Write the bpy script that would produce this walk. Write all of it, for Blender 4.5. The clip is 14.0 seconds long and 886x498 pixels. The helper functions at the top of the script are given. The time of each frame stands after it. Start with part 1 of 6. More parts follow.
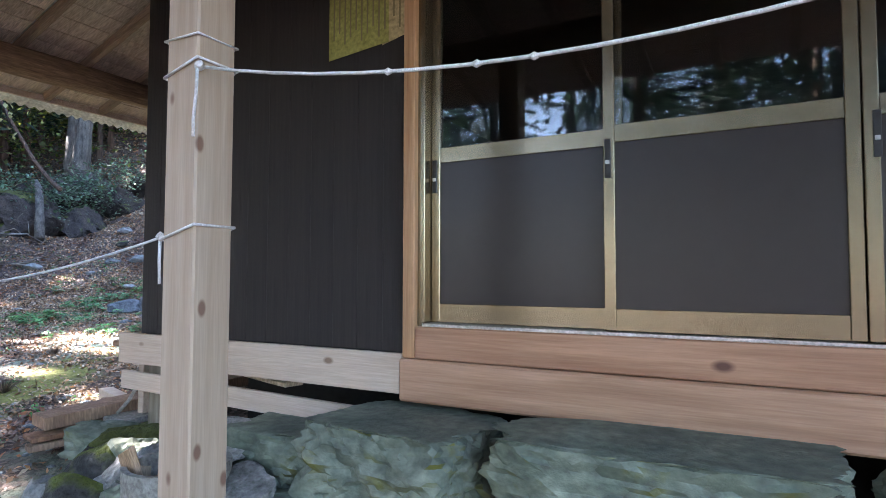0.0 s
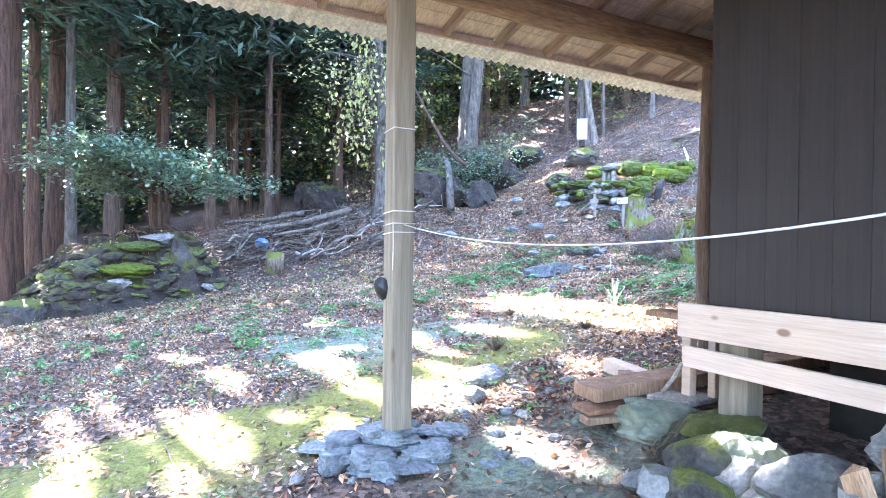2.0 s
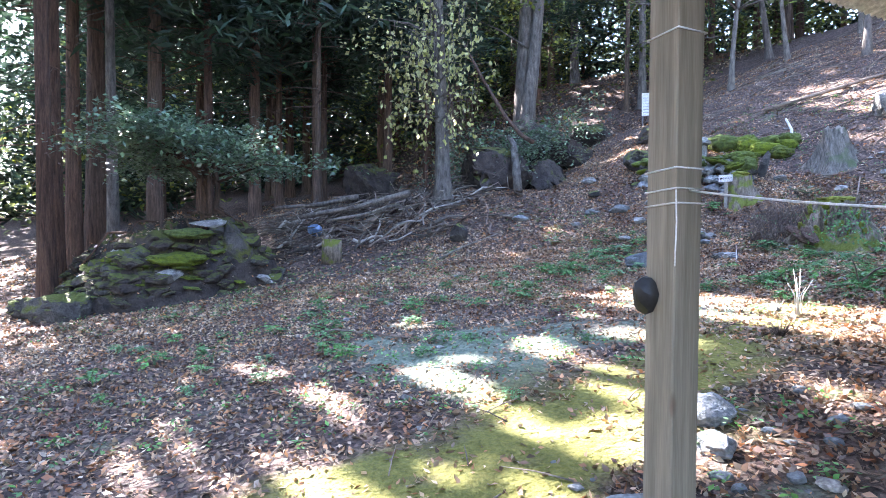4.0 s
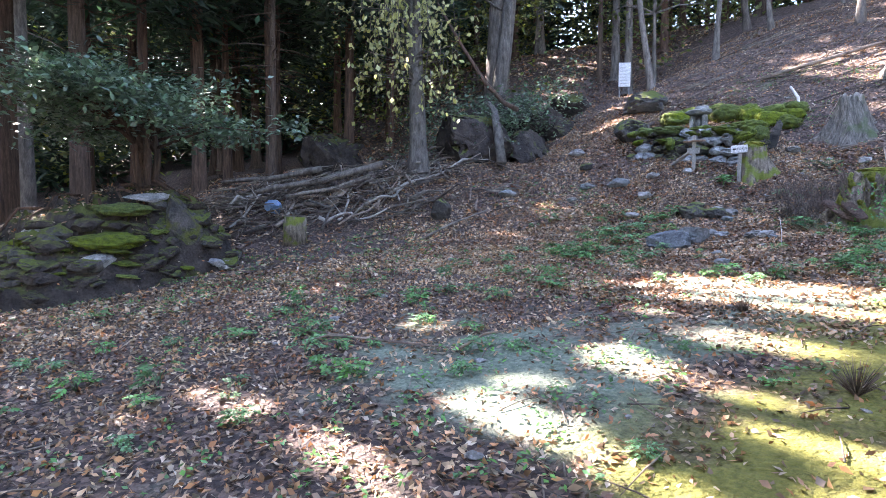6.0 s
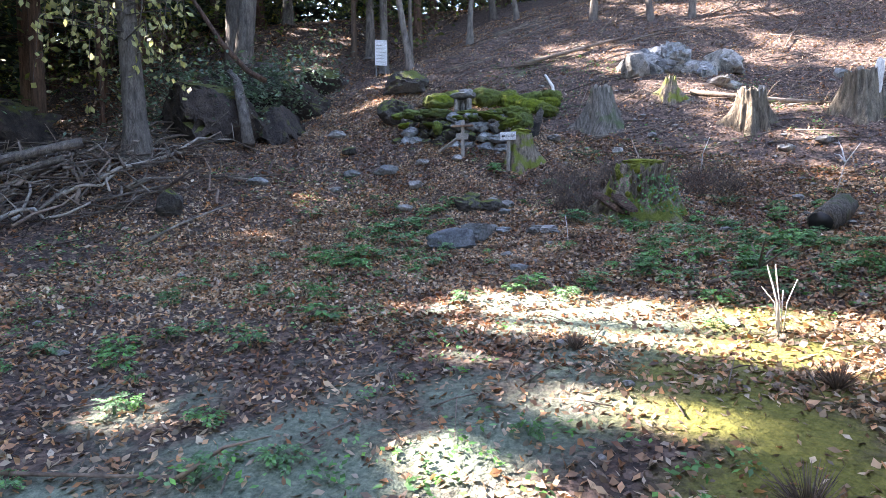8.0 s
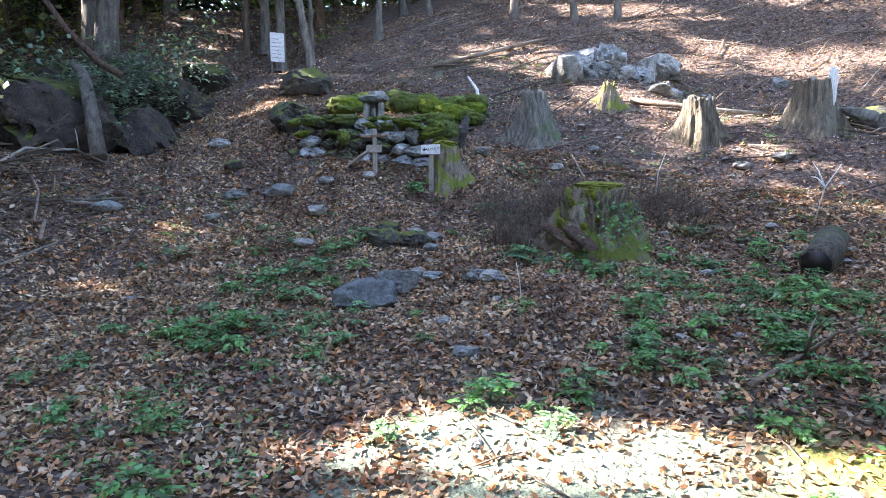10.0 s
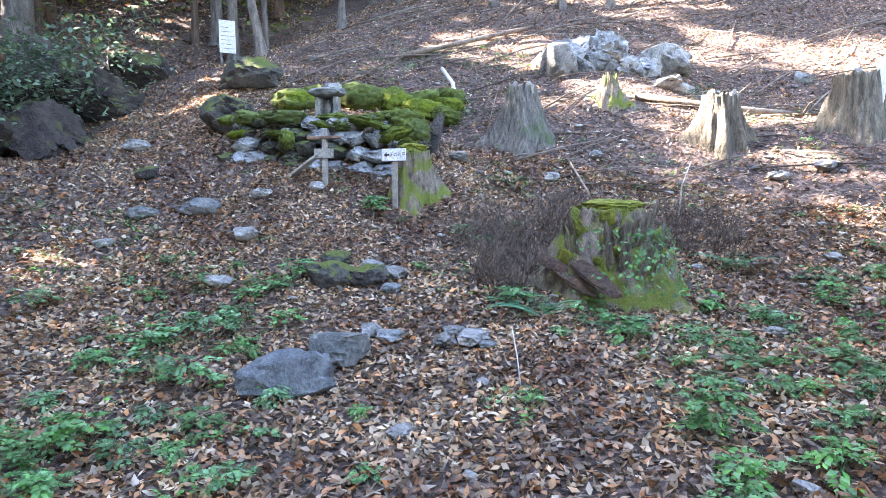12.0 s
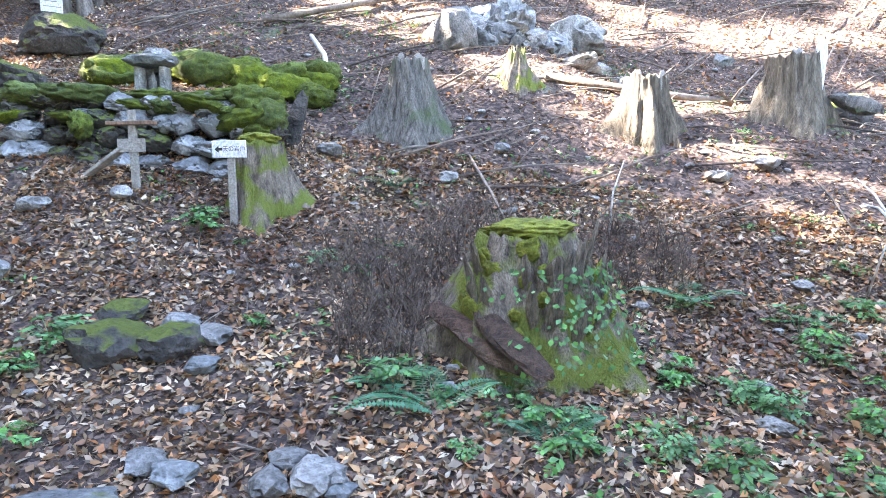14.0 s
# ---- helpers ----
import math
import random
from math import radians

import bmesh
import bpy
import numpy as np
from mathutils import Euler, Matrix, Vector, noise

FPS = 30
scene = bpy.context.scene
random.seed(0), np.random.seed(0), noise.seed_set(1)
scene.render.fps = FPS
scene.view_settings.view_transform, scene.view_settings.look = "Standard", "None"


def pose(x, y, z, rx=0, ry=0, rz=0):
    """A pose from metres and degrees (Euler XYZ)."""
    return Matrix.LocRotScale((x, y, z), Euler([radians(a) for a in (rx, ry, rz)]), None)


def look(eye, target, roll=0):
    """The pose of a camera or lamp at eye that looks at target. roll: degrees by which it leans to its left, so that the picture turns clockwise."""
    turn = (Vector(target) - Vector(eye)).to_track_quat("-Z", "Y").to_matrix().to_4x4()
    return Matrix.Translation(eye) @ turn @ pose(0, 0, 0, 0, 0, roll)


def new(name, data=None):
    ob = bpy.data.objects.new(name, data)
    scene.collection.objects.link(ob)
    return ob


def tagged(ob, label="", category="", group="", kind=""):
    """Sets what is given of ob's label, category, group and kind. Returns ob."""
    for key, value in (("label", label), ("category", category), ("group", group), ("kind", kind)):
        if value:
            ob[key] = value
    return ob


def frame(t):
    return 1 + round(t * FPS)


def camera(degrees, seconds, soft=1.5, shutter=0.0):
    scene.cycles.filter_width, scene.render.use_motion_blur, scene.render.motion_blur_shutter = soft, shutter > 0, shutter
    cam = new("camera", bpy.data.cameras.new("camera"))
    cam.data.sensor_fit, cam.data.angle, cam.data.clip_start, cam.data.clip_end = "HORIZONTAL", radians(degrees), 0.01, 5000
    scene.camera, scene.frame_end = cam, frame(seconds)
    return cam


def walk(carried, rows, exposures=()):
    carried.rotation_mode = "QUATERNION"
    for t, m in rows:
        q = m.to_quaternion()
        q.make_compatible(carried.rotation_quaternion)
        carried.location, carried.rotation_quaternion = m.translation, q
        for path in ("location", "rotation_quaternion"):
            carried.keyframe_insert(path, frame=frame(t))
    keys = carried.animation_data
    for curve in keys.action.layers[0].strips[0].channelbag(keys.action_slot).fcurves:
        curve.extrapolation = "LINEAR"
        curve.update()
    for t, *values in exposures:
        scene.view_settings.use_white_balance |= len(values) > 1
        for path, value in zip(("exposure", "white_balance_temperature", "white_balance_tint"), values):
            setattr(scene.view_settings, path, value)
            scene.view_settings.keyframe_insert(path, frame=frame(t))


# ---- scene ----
cam = camera(73.1, 14.0, soft=0.5)
METRES, EYE, TILT, LEAN, TURN = 11.8, 1.35, 0.0, 0.0, 29.0
ROWS = [
    (0.0, 0.0, 0.0, 0.0, -0.01, 2.77, -0.14),
    (0.5, -0.0267, 0.008, -0.0005, 8.92, 0.99, -0.44),
    (1.0, -0.0557, 0.0163, -0.0027, 15.23, -0.19, -0.51),
    (1.5, -0.0914, 0.0253, -0.0021, 23.22, -0.36, -0.57),
    (2.0, -0.1242, 0.0301, -0.0047, 31.13, -0.36, -0.71),
    (2.5, -0.1567, 0.0396, -0.0067, 32.53, -0.58, -0.72),
    (3.0, -0.1892, 0.0514, -0.0053, 33.88, -0.77, -0.64),
    (5.5, -0.344, 0.1314, -0.0117, 31.12, -3.64, -0.4),
    (6.0, -0.3674, 0.1583, -0.0118, 28.6, -3.64, -0.32),
    (6.5, -0.3863, 0.1929, -0.0109, 24.95, -4.37, -0.26),
    (7.0, -0.4041, 0.2221, -0.0046, 18.52, -5.32, -0.06),
    (7.5, -0.4131, 0.2518, -0.0009, 11.05, -5.48, 0.0),
    (8.0, -0.4193, 0.2887, 0.003, 5.46, -5.42, 0.13),
    (8.5, -0.4263, 0.3263, 0.0083, 2.54, -5.31, 0.2),
    (11.0, -0.4301, 0.5135, 0.0379, -5.19, -5.28, 0.27),
    (11.5, -0.4251, 0.5474, 0.0379, -5.43, -5.18, 0.21),
    (12.0, -0.4181, 0.5879, 0.0446, -5.56, -5.19, 0.29),
    (12.5, -0.4124, 0.6261, 0.0512, -5.56, -5.59, 0.29),
    (13.0, -0.4006, 0.6654, 0.053, -5.55, -6.35, 0.31),
    (13.5, -0.392, 0.7002, 0.0571, -5.55, -6.78, 0.34),
    (14.0, -0.3773, 0.7237, 0.0625, -15.01, -6.95, 0.43),
]
walk(cam, [(t, pose(0, 0, EYE, TILT, LEAN, TURN) @ pose(METRES * x, METRES * y, METRES * z, 90 + pitch, roll, yaw)) for t, x, y, z, yaw, pitch, roll in ROWS],
     [(0.0, 4.2, 6100, 19), (0.6, 4.65, 6000, 20), (1.0, 4.7, 6100, 20), (1.5, 5.1, 6100, 21), (2.0, 5.5, 6000, 22), (2.5, 5.45, 6000, 23), (3.0, 5.0, 6000, 23), (5.3, 4.1, 6500, 25), (6.5, 3.95, 6700, 25), (8.0, 3.55, 6700, 23), (8.7, 3.5, 6600, 21), (11.0, 4.0, 6700, 17), (12.0, 4.5, 6800, 19), (14.0, 4.65, 6900, 18)])

# ---- world and sun ----
SUN = Vector((-0.75, -0.13, 0.65)).normalized()
world = bpy.data.worlds.new("sky")
scene.world = world
world.use_nodes = True
wt = world.node_tree
sky = wt.nodes.new("ShaderNodeTexSky")
sky.sky_type, sky.sun_disc = "NISHITA", False
sky.sun_elevation, sky.sun_rotation = math.asin(SUN.z), math.atan2(SUN.x, SUN.y) % (2 * math.pi)
wt.links.new(sky.outputs["Color"], wt.nodes["Background"].inputs["Color"])
wt.nodes["Background"].inputs["Strength"].default_value = 0.115
sun = new("sun", bpy.data.lights.new("sun", "SUN"))
sun.data.energy, sun.data.angle, sun.data.color = 5.0, radians(0.55), (1.0, 0.95, 0.87)
sun.matrix_world = look(SUN * 60, (0, 0, 0))


# ---- materials ----
def surf(name, a, b, scale=6.0, rough=0.85, bump=0.3, stretch=(1, 1, 1), vary=0.0, island=0.0, fine=None, metal=0.0,
         moss=None, spots=None, translucent=0.0, wave=None):
    """A procedural surface: two colours mixed by coarse noise, fine grain, bump, and moss on the upward faces where asked."""
    m = bpy.data.materials.new(name)
    m.use_nodes = True
    t = m.node_tree
    n, link = t.nodes, t.links.new
    bsdf = n["Principled BSDF"]
    bsdf.inputs["Roughness"].default_value, bsdf.inputs["Metallic"].default_value = rough, metal
    co = n.new("ShaderNodeTexCoord")
    mp = n.new("ShaderNodeMapping")
    mp.inputs["Scale"].default_value = stretch
    link(co.outputs["Object"], mp.inputs["Vector"])
    big = n.new("ShaderNodeTexNoise")
    big.inputs["Scale"].default_value, big.inputs["Detail"].default_value, big.inputs["Roughness"].default_value = scale, 6, 0.62
    link(mp.outputs[0], big.inputs["Vector"])
    sml = n.new("ShaderNodeTexNoise")
    sml.inputs["Scale"].default_value, sml.inputs["Detail"].default_value = scale * 7, 4
    link(mp.outputs[0], sml.inputs["Vector"])
    ramp = n.new("ShaderNodeValToRGB")
    ramp.color_ramp.elements[0].position, ramp.color_ramp.elements[1].position = 0.32, 0.68
    ramp.color_ramp.elements[0].color, ramp.color_ramp.elements[1].color = (*a, 1), (*b, 1)
    link(big.outputs["Fac"], ramp.inputs[0])
    col = ramp.outputs[0]

    def mix(kind, fac, c1, c2):
        x = n.new("ShaderNodeMix")
        x.data_type, x.blend_type = "RGBA", kind
        for sock, v in ((x.inputs[0], fac), (x.inputs[6], c1), (x.inputs[7], c2)):
            if isinstance(v, (int, float)):
                sock.default_value = v
            elif isinstance(v, tuple):
                sock.default_value = (*v, 1)
            else:
                link(v, sock)
        return x.outputs[2]

    def remap(v, lo, hi, o0=0.0, o1=1.0):
        x = n.new("ShaderNodeMapRange")
        x.inputs[1].default_value, x.inputs[2].default_value, x.inputs[3].default_value, x.inputs[4].default_value = lo, hi, o0, o1
        link(v, x.inputs[0])
        return x.outputs[0]

    g = remap(sml.outputs["Fac"], 0.3, 0.7, *(fine or (0.66, 1.28))) if bump or island else remap(sml.outputs["Fac"], 0.3, 0.7, 0.97, 1.03)
    gx = n.new("ShaderNodeCombineColor")
    for i in range(3):
        link(g, gx.inputs[i])
    col = mix("MULTIPLY", 1.0, col, gx.outputs[0])
    if spots:
        vo = n.new("ShaderNodeTexVoronoi")
        vo.inputs["Scale"].default_value = spots[1]
        sm = n.new("ShaderNodeMapping")
        sm.inputs["Scale"].default_value = tuple(1.0 if q > 1 else 0.55 for q in stretch)
        link(co.outputs["Object"], sm.inputs["Vector"])
        link(sm.outputs[0], vo.inputs["Vector"])
        col = mix("MIX", remap(vo.outputs["Distance"], spots[2], spots[2] * 0.6), col, spots[0])
    for amount, node, sock in ((vary, "ShaderNodeObjectInfo", "Random"), (island, "ShaderNodeNewGeometry", "Random Per Island")):
        if amount:
            r = n.new(node)
            hs = n.new("ShaderNodeHueSaturation")
            link(col, hs.inputs["Color"])
            link(remap(r.outputs[sock], 0, 1, 1 - amount, 1 + amount), hs.inputs["Value"])
            r2 = n.new("ShaderNodeMath")
            r2.operation = "FRACT"
            r3 = n.new("ShaderNodeMath")
            r3.operation, r3.inputs[1].default_value = "MULTIPLY", 7.31
            link(r.outputs[sock], r3.inputs[0])
            link(r3.outputs[0], r2.inputs[0])
            link(remap(r2.outputs[0], 0, 1, 0.5 - 0.02 * amount, 0.5 + 0.032 * amount), hs.inputs["Hue"])
            link(remap(r2.outputs[0], 0, 1, 1 + 0.4 * amount, 1 - 0.5 * amount), hs.inputs["Saturation"])
            col = hs.outputs[0]
    if moss:
        geo = n.new("ShaderNodeNewGeometry")
        sep = n.new("ShaderNodeSeparateXYZ")
        link(geo.outputs["Normal"], sep.inputs[0])
        mn = n.new("ShaderNodeTexNoise")
        mn.inputs["Scale"].default_value, mn.inputs["Detail"].default_value = moss[2], 5
        link(co.outputs["Object"], mn.inputs["Vector"])
        ad = n.new("ShaderNodeMath")
        ad.operation = "MULTIPLY_ADD"
        ad.inputs[1].default_value = moss[3] if len(moss) > 3 else 0.45
        link(sep.outputs[2], ad.inputs[0])
        link(mn.outputs["Fac"], ad.inputs[2])
        mc = mix("MIX", sml.outputs["Fac"], tuple(v * 0.55 for v in moss[0]), tuple(v * 1.45 for v in moss[0]))
        col = mix("MIX", remap(ad.outputs[0], moss[1], moss[1] + 0.12), col, mc)
    link(col, bsdf.inputs["Base Color"])
    if bump:
        hsum = n.new("ShaderNodeMath")
        hsum.operation = "MULTIPLY_ADD"
        hsum.inputs[1].default_value = 0.35
        link(sml.outputs["Fac"], hsum.inputs[0])
        link(big.outputs["Fac"], hsum.inputs[2])
        h = hsum.outputs[0]
        if wave:
            wv = n.new("ShaderNodeTexWave")
            wv.wave_profile, wv.bands_direction = "SIN", wave[0]
            wv.inputs["Scale"].default_value, wv.inputs["Distortion"].default_value = wave[1], wave[2]
            wv.inputs["Detail"].default_value = 2
            link(co.outputs["Object"], wv.inputs["Vector"])
            s2 = n.new("ShaderNodeMath")
            s2.operation = "ADD"
            link(h, s2.inputs[0])
            link(wv.outputs["Fac"], s2.inputs[1])
            h = s2.outputs[0]
            gcol = mix("MULTIPLY", wave[3], bsdf.inputs["Base Color"].links[0].from_socket, wv.outputs["Color"])
            link(gcol, bsdf.inputs["Base Color"])
        bp = n.new("ShaderNodeBump")
        bp.inputs["Strength"].default_value, bp.inputs["Distance"].default_value = min(1.0, bump), 0.35 / scale
        link(h, bp.inputs["Height"])
        link(bp.outputs[0], bsdf.inputs["Normal"])
    if translucent:
        tr = n.new("ShaderNodeBsdfTranslucent")
        link(bsdf.inputs["Base Color"].links[0].from_socket, tr.inputs["Color"])
        ms = n.new("ShaderNodeMixShader")
        ms.inputs[0].default_value = translucent
        link(bsdf.outputs[0], ms.inputs[1])
        link(tr.outputs[0], ms.inputs[2])
        link(ms.outputs[0], n["Material Output"].inputs["Surface"])
    return m


MOSS = (0.085, 0.105, 0.015)
M_stone = surf("grey stone", (0.09, 0.1, 0.1), (0.27, 0.28, 0.27), 5, 0.85, 0.7, vary=0.2, moss=((0.09, 0.11, 0.02), 0.95, 5))
M_stone_pale = surf("pale stone", (0.11, 0.108, 0.1), (0.4, 0.39, 0.36), 7, 0.85, 0.9, vary=0.3)
M_stone_mossy = surf("mossy stone", (0.02, 0.019, 0.017), (0.11, 0.102, 0.092), 5, 0.9, 1.0, vary=0.2, moss=(MOSS, 0.74, 5))
M_stone_sill = surf("greenish foundation stone", (0.085, 0.11, 0.082), (0.25, 0.28, 0.2), 3, 0.7, 0.25, (1, 1, 1.3), vary=0.12, moss=((0.15, 0.15, 0.03), 0.62, 5, -0.15))
M_slab = surf("blue grey slate", (0.07, 0.088, 0.095), (0.26, 0.295, 0.31), 6, 0.75, 0.9, (1, 1, 1.6), vary=0.2)
M_darkslab = surf("dark slate", (0.055, 0.064, 0.07), (0.17, 0.19, 0.2), 6, 0.75, 0.8, (1.3, 0.9, 0.9), moss=((0.1, 0.12, 0.03), 1.0, 4))
M_moss = surf("moss cushion", (0.03, 0.045, 0.006), (0.13, 0.165, 0.02), 14, 1.0, 1.0, vary=0.3)
M_post = surf("pale planed post", (0.35, 0.25, 0.165), (0.43, 0.33, 0.235), 3.0, 0.65, 0.06, (9, 9, 0.35), vary=0.05, fine=(0.9, 1.06), spots=((0.17, 0.09, 0.055), 8.5, 0.14))
M_postb = surf("weathered square post", (0.15, 0.125, 0.085), (0.27, 0.23, 0.165), 3.0, 0.75, 0.12, (9, 9, 0.4), fine=(0.85, 1.1), spots=((0.12, 0.07, 0.04), 3.0, 0.12))
M_sill = surf("reddish sill timber", (0.3, 0.15, 0.08), (0.48, 0.28, 0.17), 3.0, 0.6, 0.06, (0.35, 8, 8), vary=0.08, fine=(0.88, 1.08), spots=((0.1, 0.04, 0.025), 4.2, 0.12))
M_board = surf("pale plank", (0.47, 0.36, 0.27), (0.57, 0.46, 0.36), 3.0, 0.7, 0.08, (0.35, 9, 9), vary=0.06, fine=(0.88, 1.08), spots=((0.22, 0.14, 0.09), 4.5, 0.1))
M_doorpost = surf("orange timber", (0.34, 0.18, 0.08), (0.55, 0.33, 0.17), 3.0, 0.55, 0.06, (8, 8, 0.4), fine=(0.88, 1.08))
M_clad = surf("dark brown cladding", (0.0085, 0.0063, 0.0057), (0.02, 0.0145, 0.0125), 3.0, 0.68, 0.14, (10, 10, 0.3), vary=0.1, fine=(0.8, 1.2))
M_bronze = surf("bronze anodised aluminium", (0.23, 0.19, 0.125), (0.29, 0.24, 0.16), 1.5, 0.25, 0, metal=0.85)
M_panel = surf("dark laminate panel", (0.03, 0.025, 0.024), (0.037, 0.031, 0.03), 2, 0.28, 0)
M_panel.node_tree.nodes["Principled BSDF"].inputs["Specular IOR Level"].default_value = 0.35
M_black = surf("black plastic", (0.012, 0.012, 0.012), (0.02, 0.02, 0.02), 10, 0.45, 0.05)
M_steel = surf("bright metal track", (0.45, 0.45, 0.46), (0.6, 0.6, 0.6), 10, 0.35, 0.05, metal=0.9)
M_dark = surf("near-black interior shade", (0.02, 0.018, 0.016), (0.03, 0.027, 0.024), 2, 0.9, 0.1)
M_paper = surf("aged green paper", (0.22, 0.22, 0.05), (0.36, 0.34, 0.1), 7, 0.8, 0.1)
M_paper2 = surf("aged buff paper", (0.36, 0.28, 0.14), (0.46, 0.38, 0.2), 7, 0.8, 0.1)
M_ink = surf("faded ink", (0.16, 0.14, 0.06), (0.2, 0.17, 0.08), 9, 0.8, 0)
M_rope = surf("white rope", (0.55, 0.54, 0.52), (0.78, 0.77, 0.75), 60, 0.8, 0.6)
M_log = surf("barked log", (0.14, 0.085, 0.05), (0.34, 0.23, 0.14), 3, 0.75, 0.35, (6, 0.6, 6))
M_logpost = surf("dark log post", (0.07, 0.05, 0.035), (0.2, 0.14, 0.1), 3, 0.75, 0.4, (6, 6, 0.6))
M_rafter = surf("rafter wood", (0.19, 0.13, 0.09), (0.33, 0.25, 0.185), 4, 0.75, 0.2, (0.6, 6, 6), vary=0.15)
M_roofboard = surf("roof boards", (0.42, 0.33, 0.27), (0.6, 0.5, 0.42), 4, 0.8, 0.2, (0.8, 5, 5), vary=0.18)
M_tin = surf("pale corrugated sheet", (0.55, 0.54, 0.52), (0.75, 0.74, 0.72), 6, 0.5, 0.1, metal=0.2)
M_concrete = surf("old concrete", (0.2, 0.19, 0.16), (0.36, 0.35, 0.31), 8, 0.9, 0.4)
M_fire = surf("split firewood", (0.28, 0.18, 0.1), (0.5, 0.37, 0.25), 6, 0.8, 0.4, (4, 4, 0.7), vary=0.35)
M_beam = surf("sawn beam", (0.15, 0.085, 0.05), (0.3, 0.19, 0.12), 4, 0.75, 0.25, (3, 3, 0.6), vary=0.3)
M_bark = surf("cedar bark", (0.045, 0.027, 0.019), (0.17, 0.105, 0.07), 4, 0.95, 0.9, (5, 5, 0.5), vary=0.3, moss=((0.16, 0.17, 0.15), 1.0, 1.6, 0.0))
M_barkgrey = surf("grey bark", (0.06, 0.052, 0.044), (0.22, 0.195, 0.165), 4, 0.9, 0.7, (3, 3, 0.8), vary=0.25, moss=((0.07, 0.09, 0.02), 1.0, 2, 0.1))
M_stumpbark = surf("mossy rotten stump", (0.06, 0.046, 0.034), (0.33, 0.27, 0.2), 6, 0.95, 1.0, (3, 3, 1.1), moss=((0.16, 0.19, 0.03), 0.5, 5.5, 0.12))
M_mosscap = surf("sunlit moss cap", (0.08, 0.09, 0.012), (0.27, 0.29, 0.04), 12, 1.0, 1.0)
# stump wood made paler in colour for the sun falling on it
M_stumppale = surf("sunlit-pale stump wood", (0.07, 0.056, 0.04), (0.34, 0.285, 0.2), 4, 0.9, 1.0, (5, 5, 0.6), vary=0.2, moss=((0.14, 0.16, 0.05), 0.66, 4, -0.05))
M_wallstone = surf("angular grey wall stone", (0.075, 0.08, 0.08), (0.36, 0.37, 0.36), 5, 0.85, 0.7, vary=0.35, moss=((0.08, 0.1, 0.02), 0.98, 5))
M_earth = surf("boulder of rock, earth and litter", (0.013, 0.01, 0.009), (0.07, 0.055, 0.046), 4.5, 0.95, 1.0, moss=((0.07, 0.08, 0.016), 0.78, 2.6))
M_slabmoss = surf("rock slab patched with moss", (0.022, 0.02, 0.018), (0.12, 0.11, 0.1), 6, 0.9, 1.0, moss=((0.085, 0.095, 0.016), 0.5, 3.5, 0.1))
M_lichen = surf("lichened rock", (0.1, 0.1, 0.1), (0.4, 0.39, 0.37), 8, 0.9, 0.8)
M_stumpgrey = surf("weathered stump wood", (0.06, 0.056, 0.046), (0.26, 0.24, 0.2), 4, 0.9, 1.0, (5, 5, 0.5), vary=0.2, moss=((0.1, 0.135, 0.06), 0.52, 3, -0.05))
M_cutwood = surf("grey cut wood", (0.2, 0.18, 0.15), (0.42, 0.39, 0.34), 9, 0.9, 0.5, (1, 1, 1))
M_stick = surf("dead sticks", (0.075, 0.056, 0.044), (0.27, 0.22, 0.175), 5, 0.9, 0.3, island=0.5, vary=0.3)
M_white = surf("bleached wood", (0.5, 0.48, 0.44), (0.75, 0.72, 0.68), 8, 0.8, 0.4, (1, 1, 0.3))
M_sign = surf("white sign paint", (0.68, 0.68, 0.68), (0.8, 0.8, 0.8), 8, 0.6, 0.05)
M_litter = surf("fallen leaves", (0.16, 0.08, 0.045), (0.52, 0.345, 0.2), 1.5, 0.5, 0, island=0.8, translucent=0.15)
M_herb = surf("herb leaves", (0.07, 0.2, 0.06), (0.18, 0.38, 0.13), 3, 0.6, 0, island=0.45, vary=0.3, translucent=0.3)
M_fern = surf("fern fronds", (0.05, 0.18, 0.09), (0.13, 0.32, 0.16), 5, 0.6, 0, island=0.25, translucent=0.3)
M_cedar = surf("cedar foliage", (0.018, 0.048, 0.028), (0.062, 0.11, 0.058), 0.6, 0.7, 0, island=0.5, vary=0.25, translucent=0.25)
M_shrub = surf("glossy shrub leaves", (0.06, 0.12, 0.07), (0.18, 0.27, 0.155), 2, 0.3, 0, island=0.5, translucent=0.2)
M_yellow = surf("pale autumn leaves", (0.35, 0.36, 0.1), (0.6, 0.6, 0.28), 2, 0.5, 0, island=0.3, translucent=0.5)
M_broad = surf("broadleaf foliage", (0.07, 0.12, 0.03), (0.25, 0.28, 0.07), 0.7, 0.6, 0, island=0.6, vary=0.2, translucent=0.4)
M_twig = surf("brown twiggy scrub", (0.08, 0.058, 0.045), (0.2, 0.15, 0.115), 5, 0.9, 0, island=0.4)
M_blue = surf("blue cover", (0.1, 0.18, 0.32), (0.2, 0.3, 0.45), 9, 0.6, 0.2)
M_text = surf("black lettering", (0.02, 0.02, 0.02), (0.03, 0.03, 0.03), 10, 0.7, 0)


def glass_material():
    m = bpy.data.materials.new("window glass")
    m.use_nodes = True
    b = m.node_tree.nodes["Principled BSDF"]
    b.inputs["Base Color"].default_value = (0.9, 0.95, 0.95, 1)
    b.inputs["Roughness"].default_value = 0.02
    b.inputs["Transmission Weight"].default_value = 1.0
    b.inputs["IOR"].default_value = 1.5
    return m


M_glass = glass_material()


# ---- shape helpers ----
def mesh_of(name, verts, faces, material, smooth=False):
    me = bpy.data.meshes.new(name)
    me.from_pydata([tuple(map(float, v)) for v in verts], [], faces)
    if smooth:
        me.shade_smooth()
    me.materials.append(material)
    return me


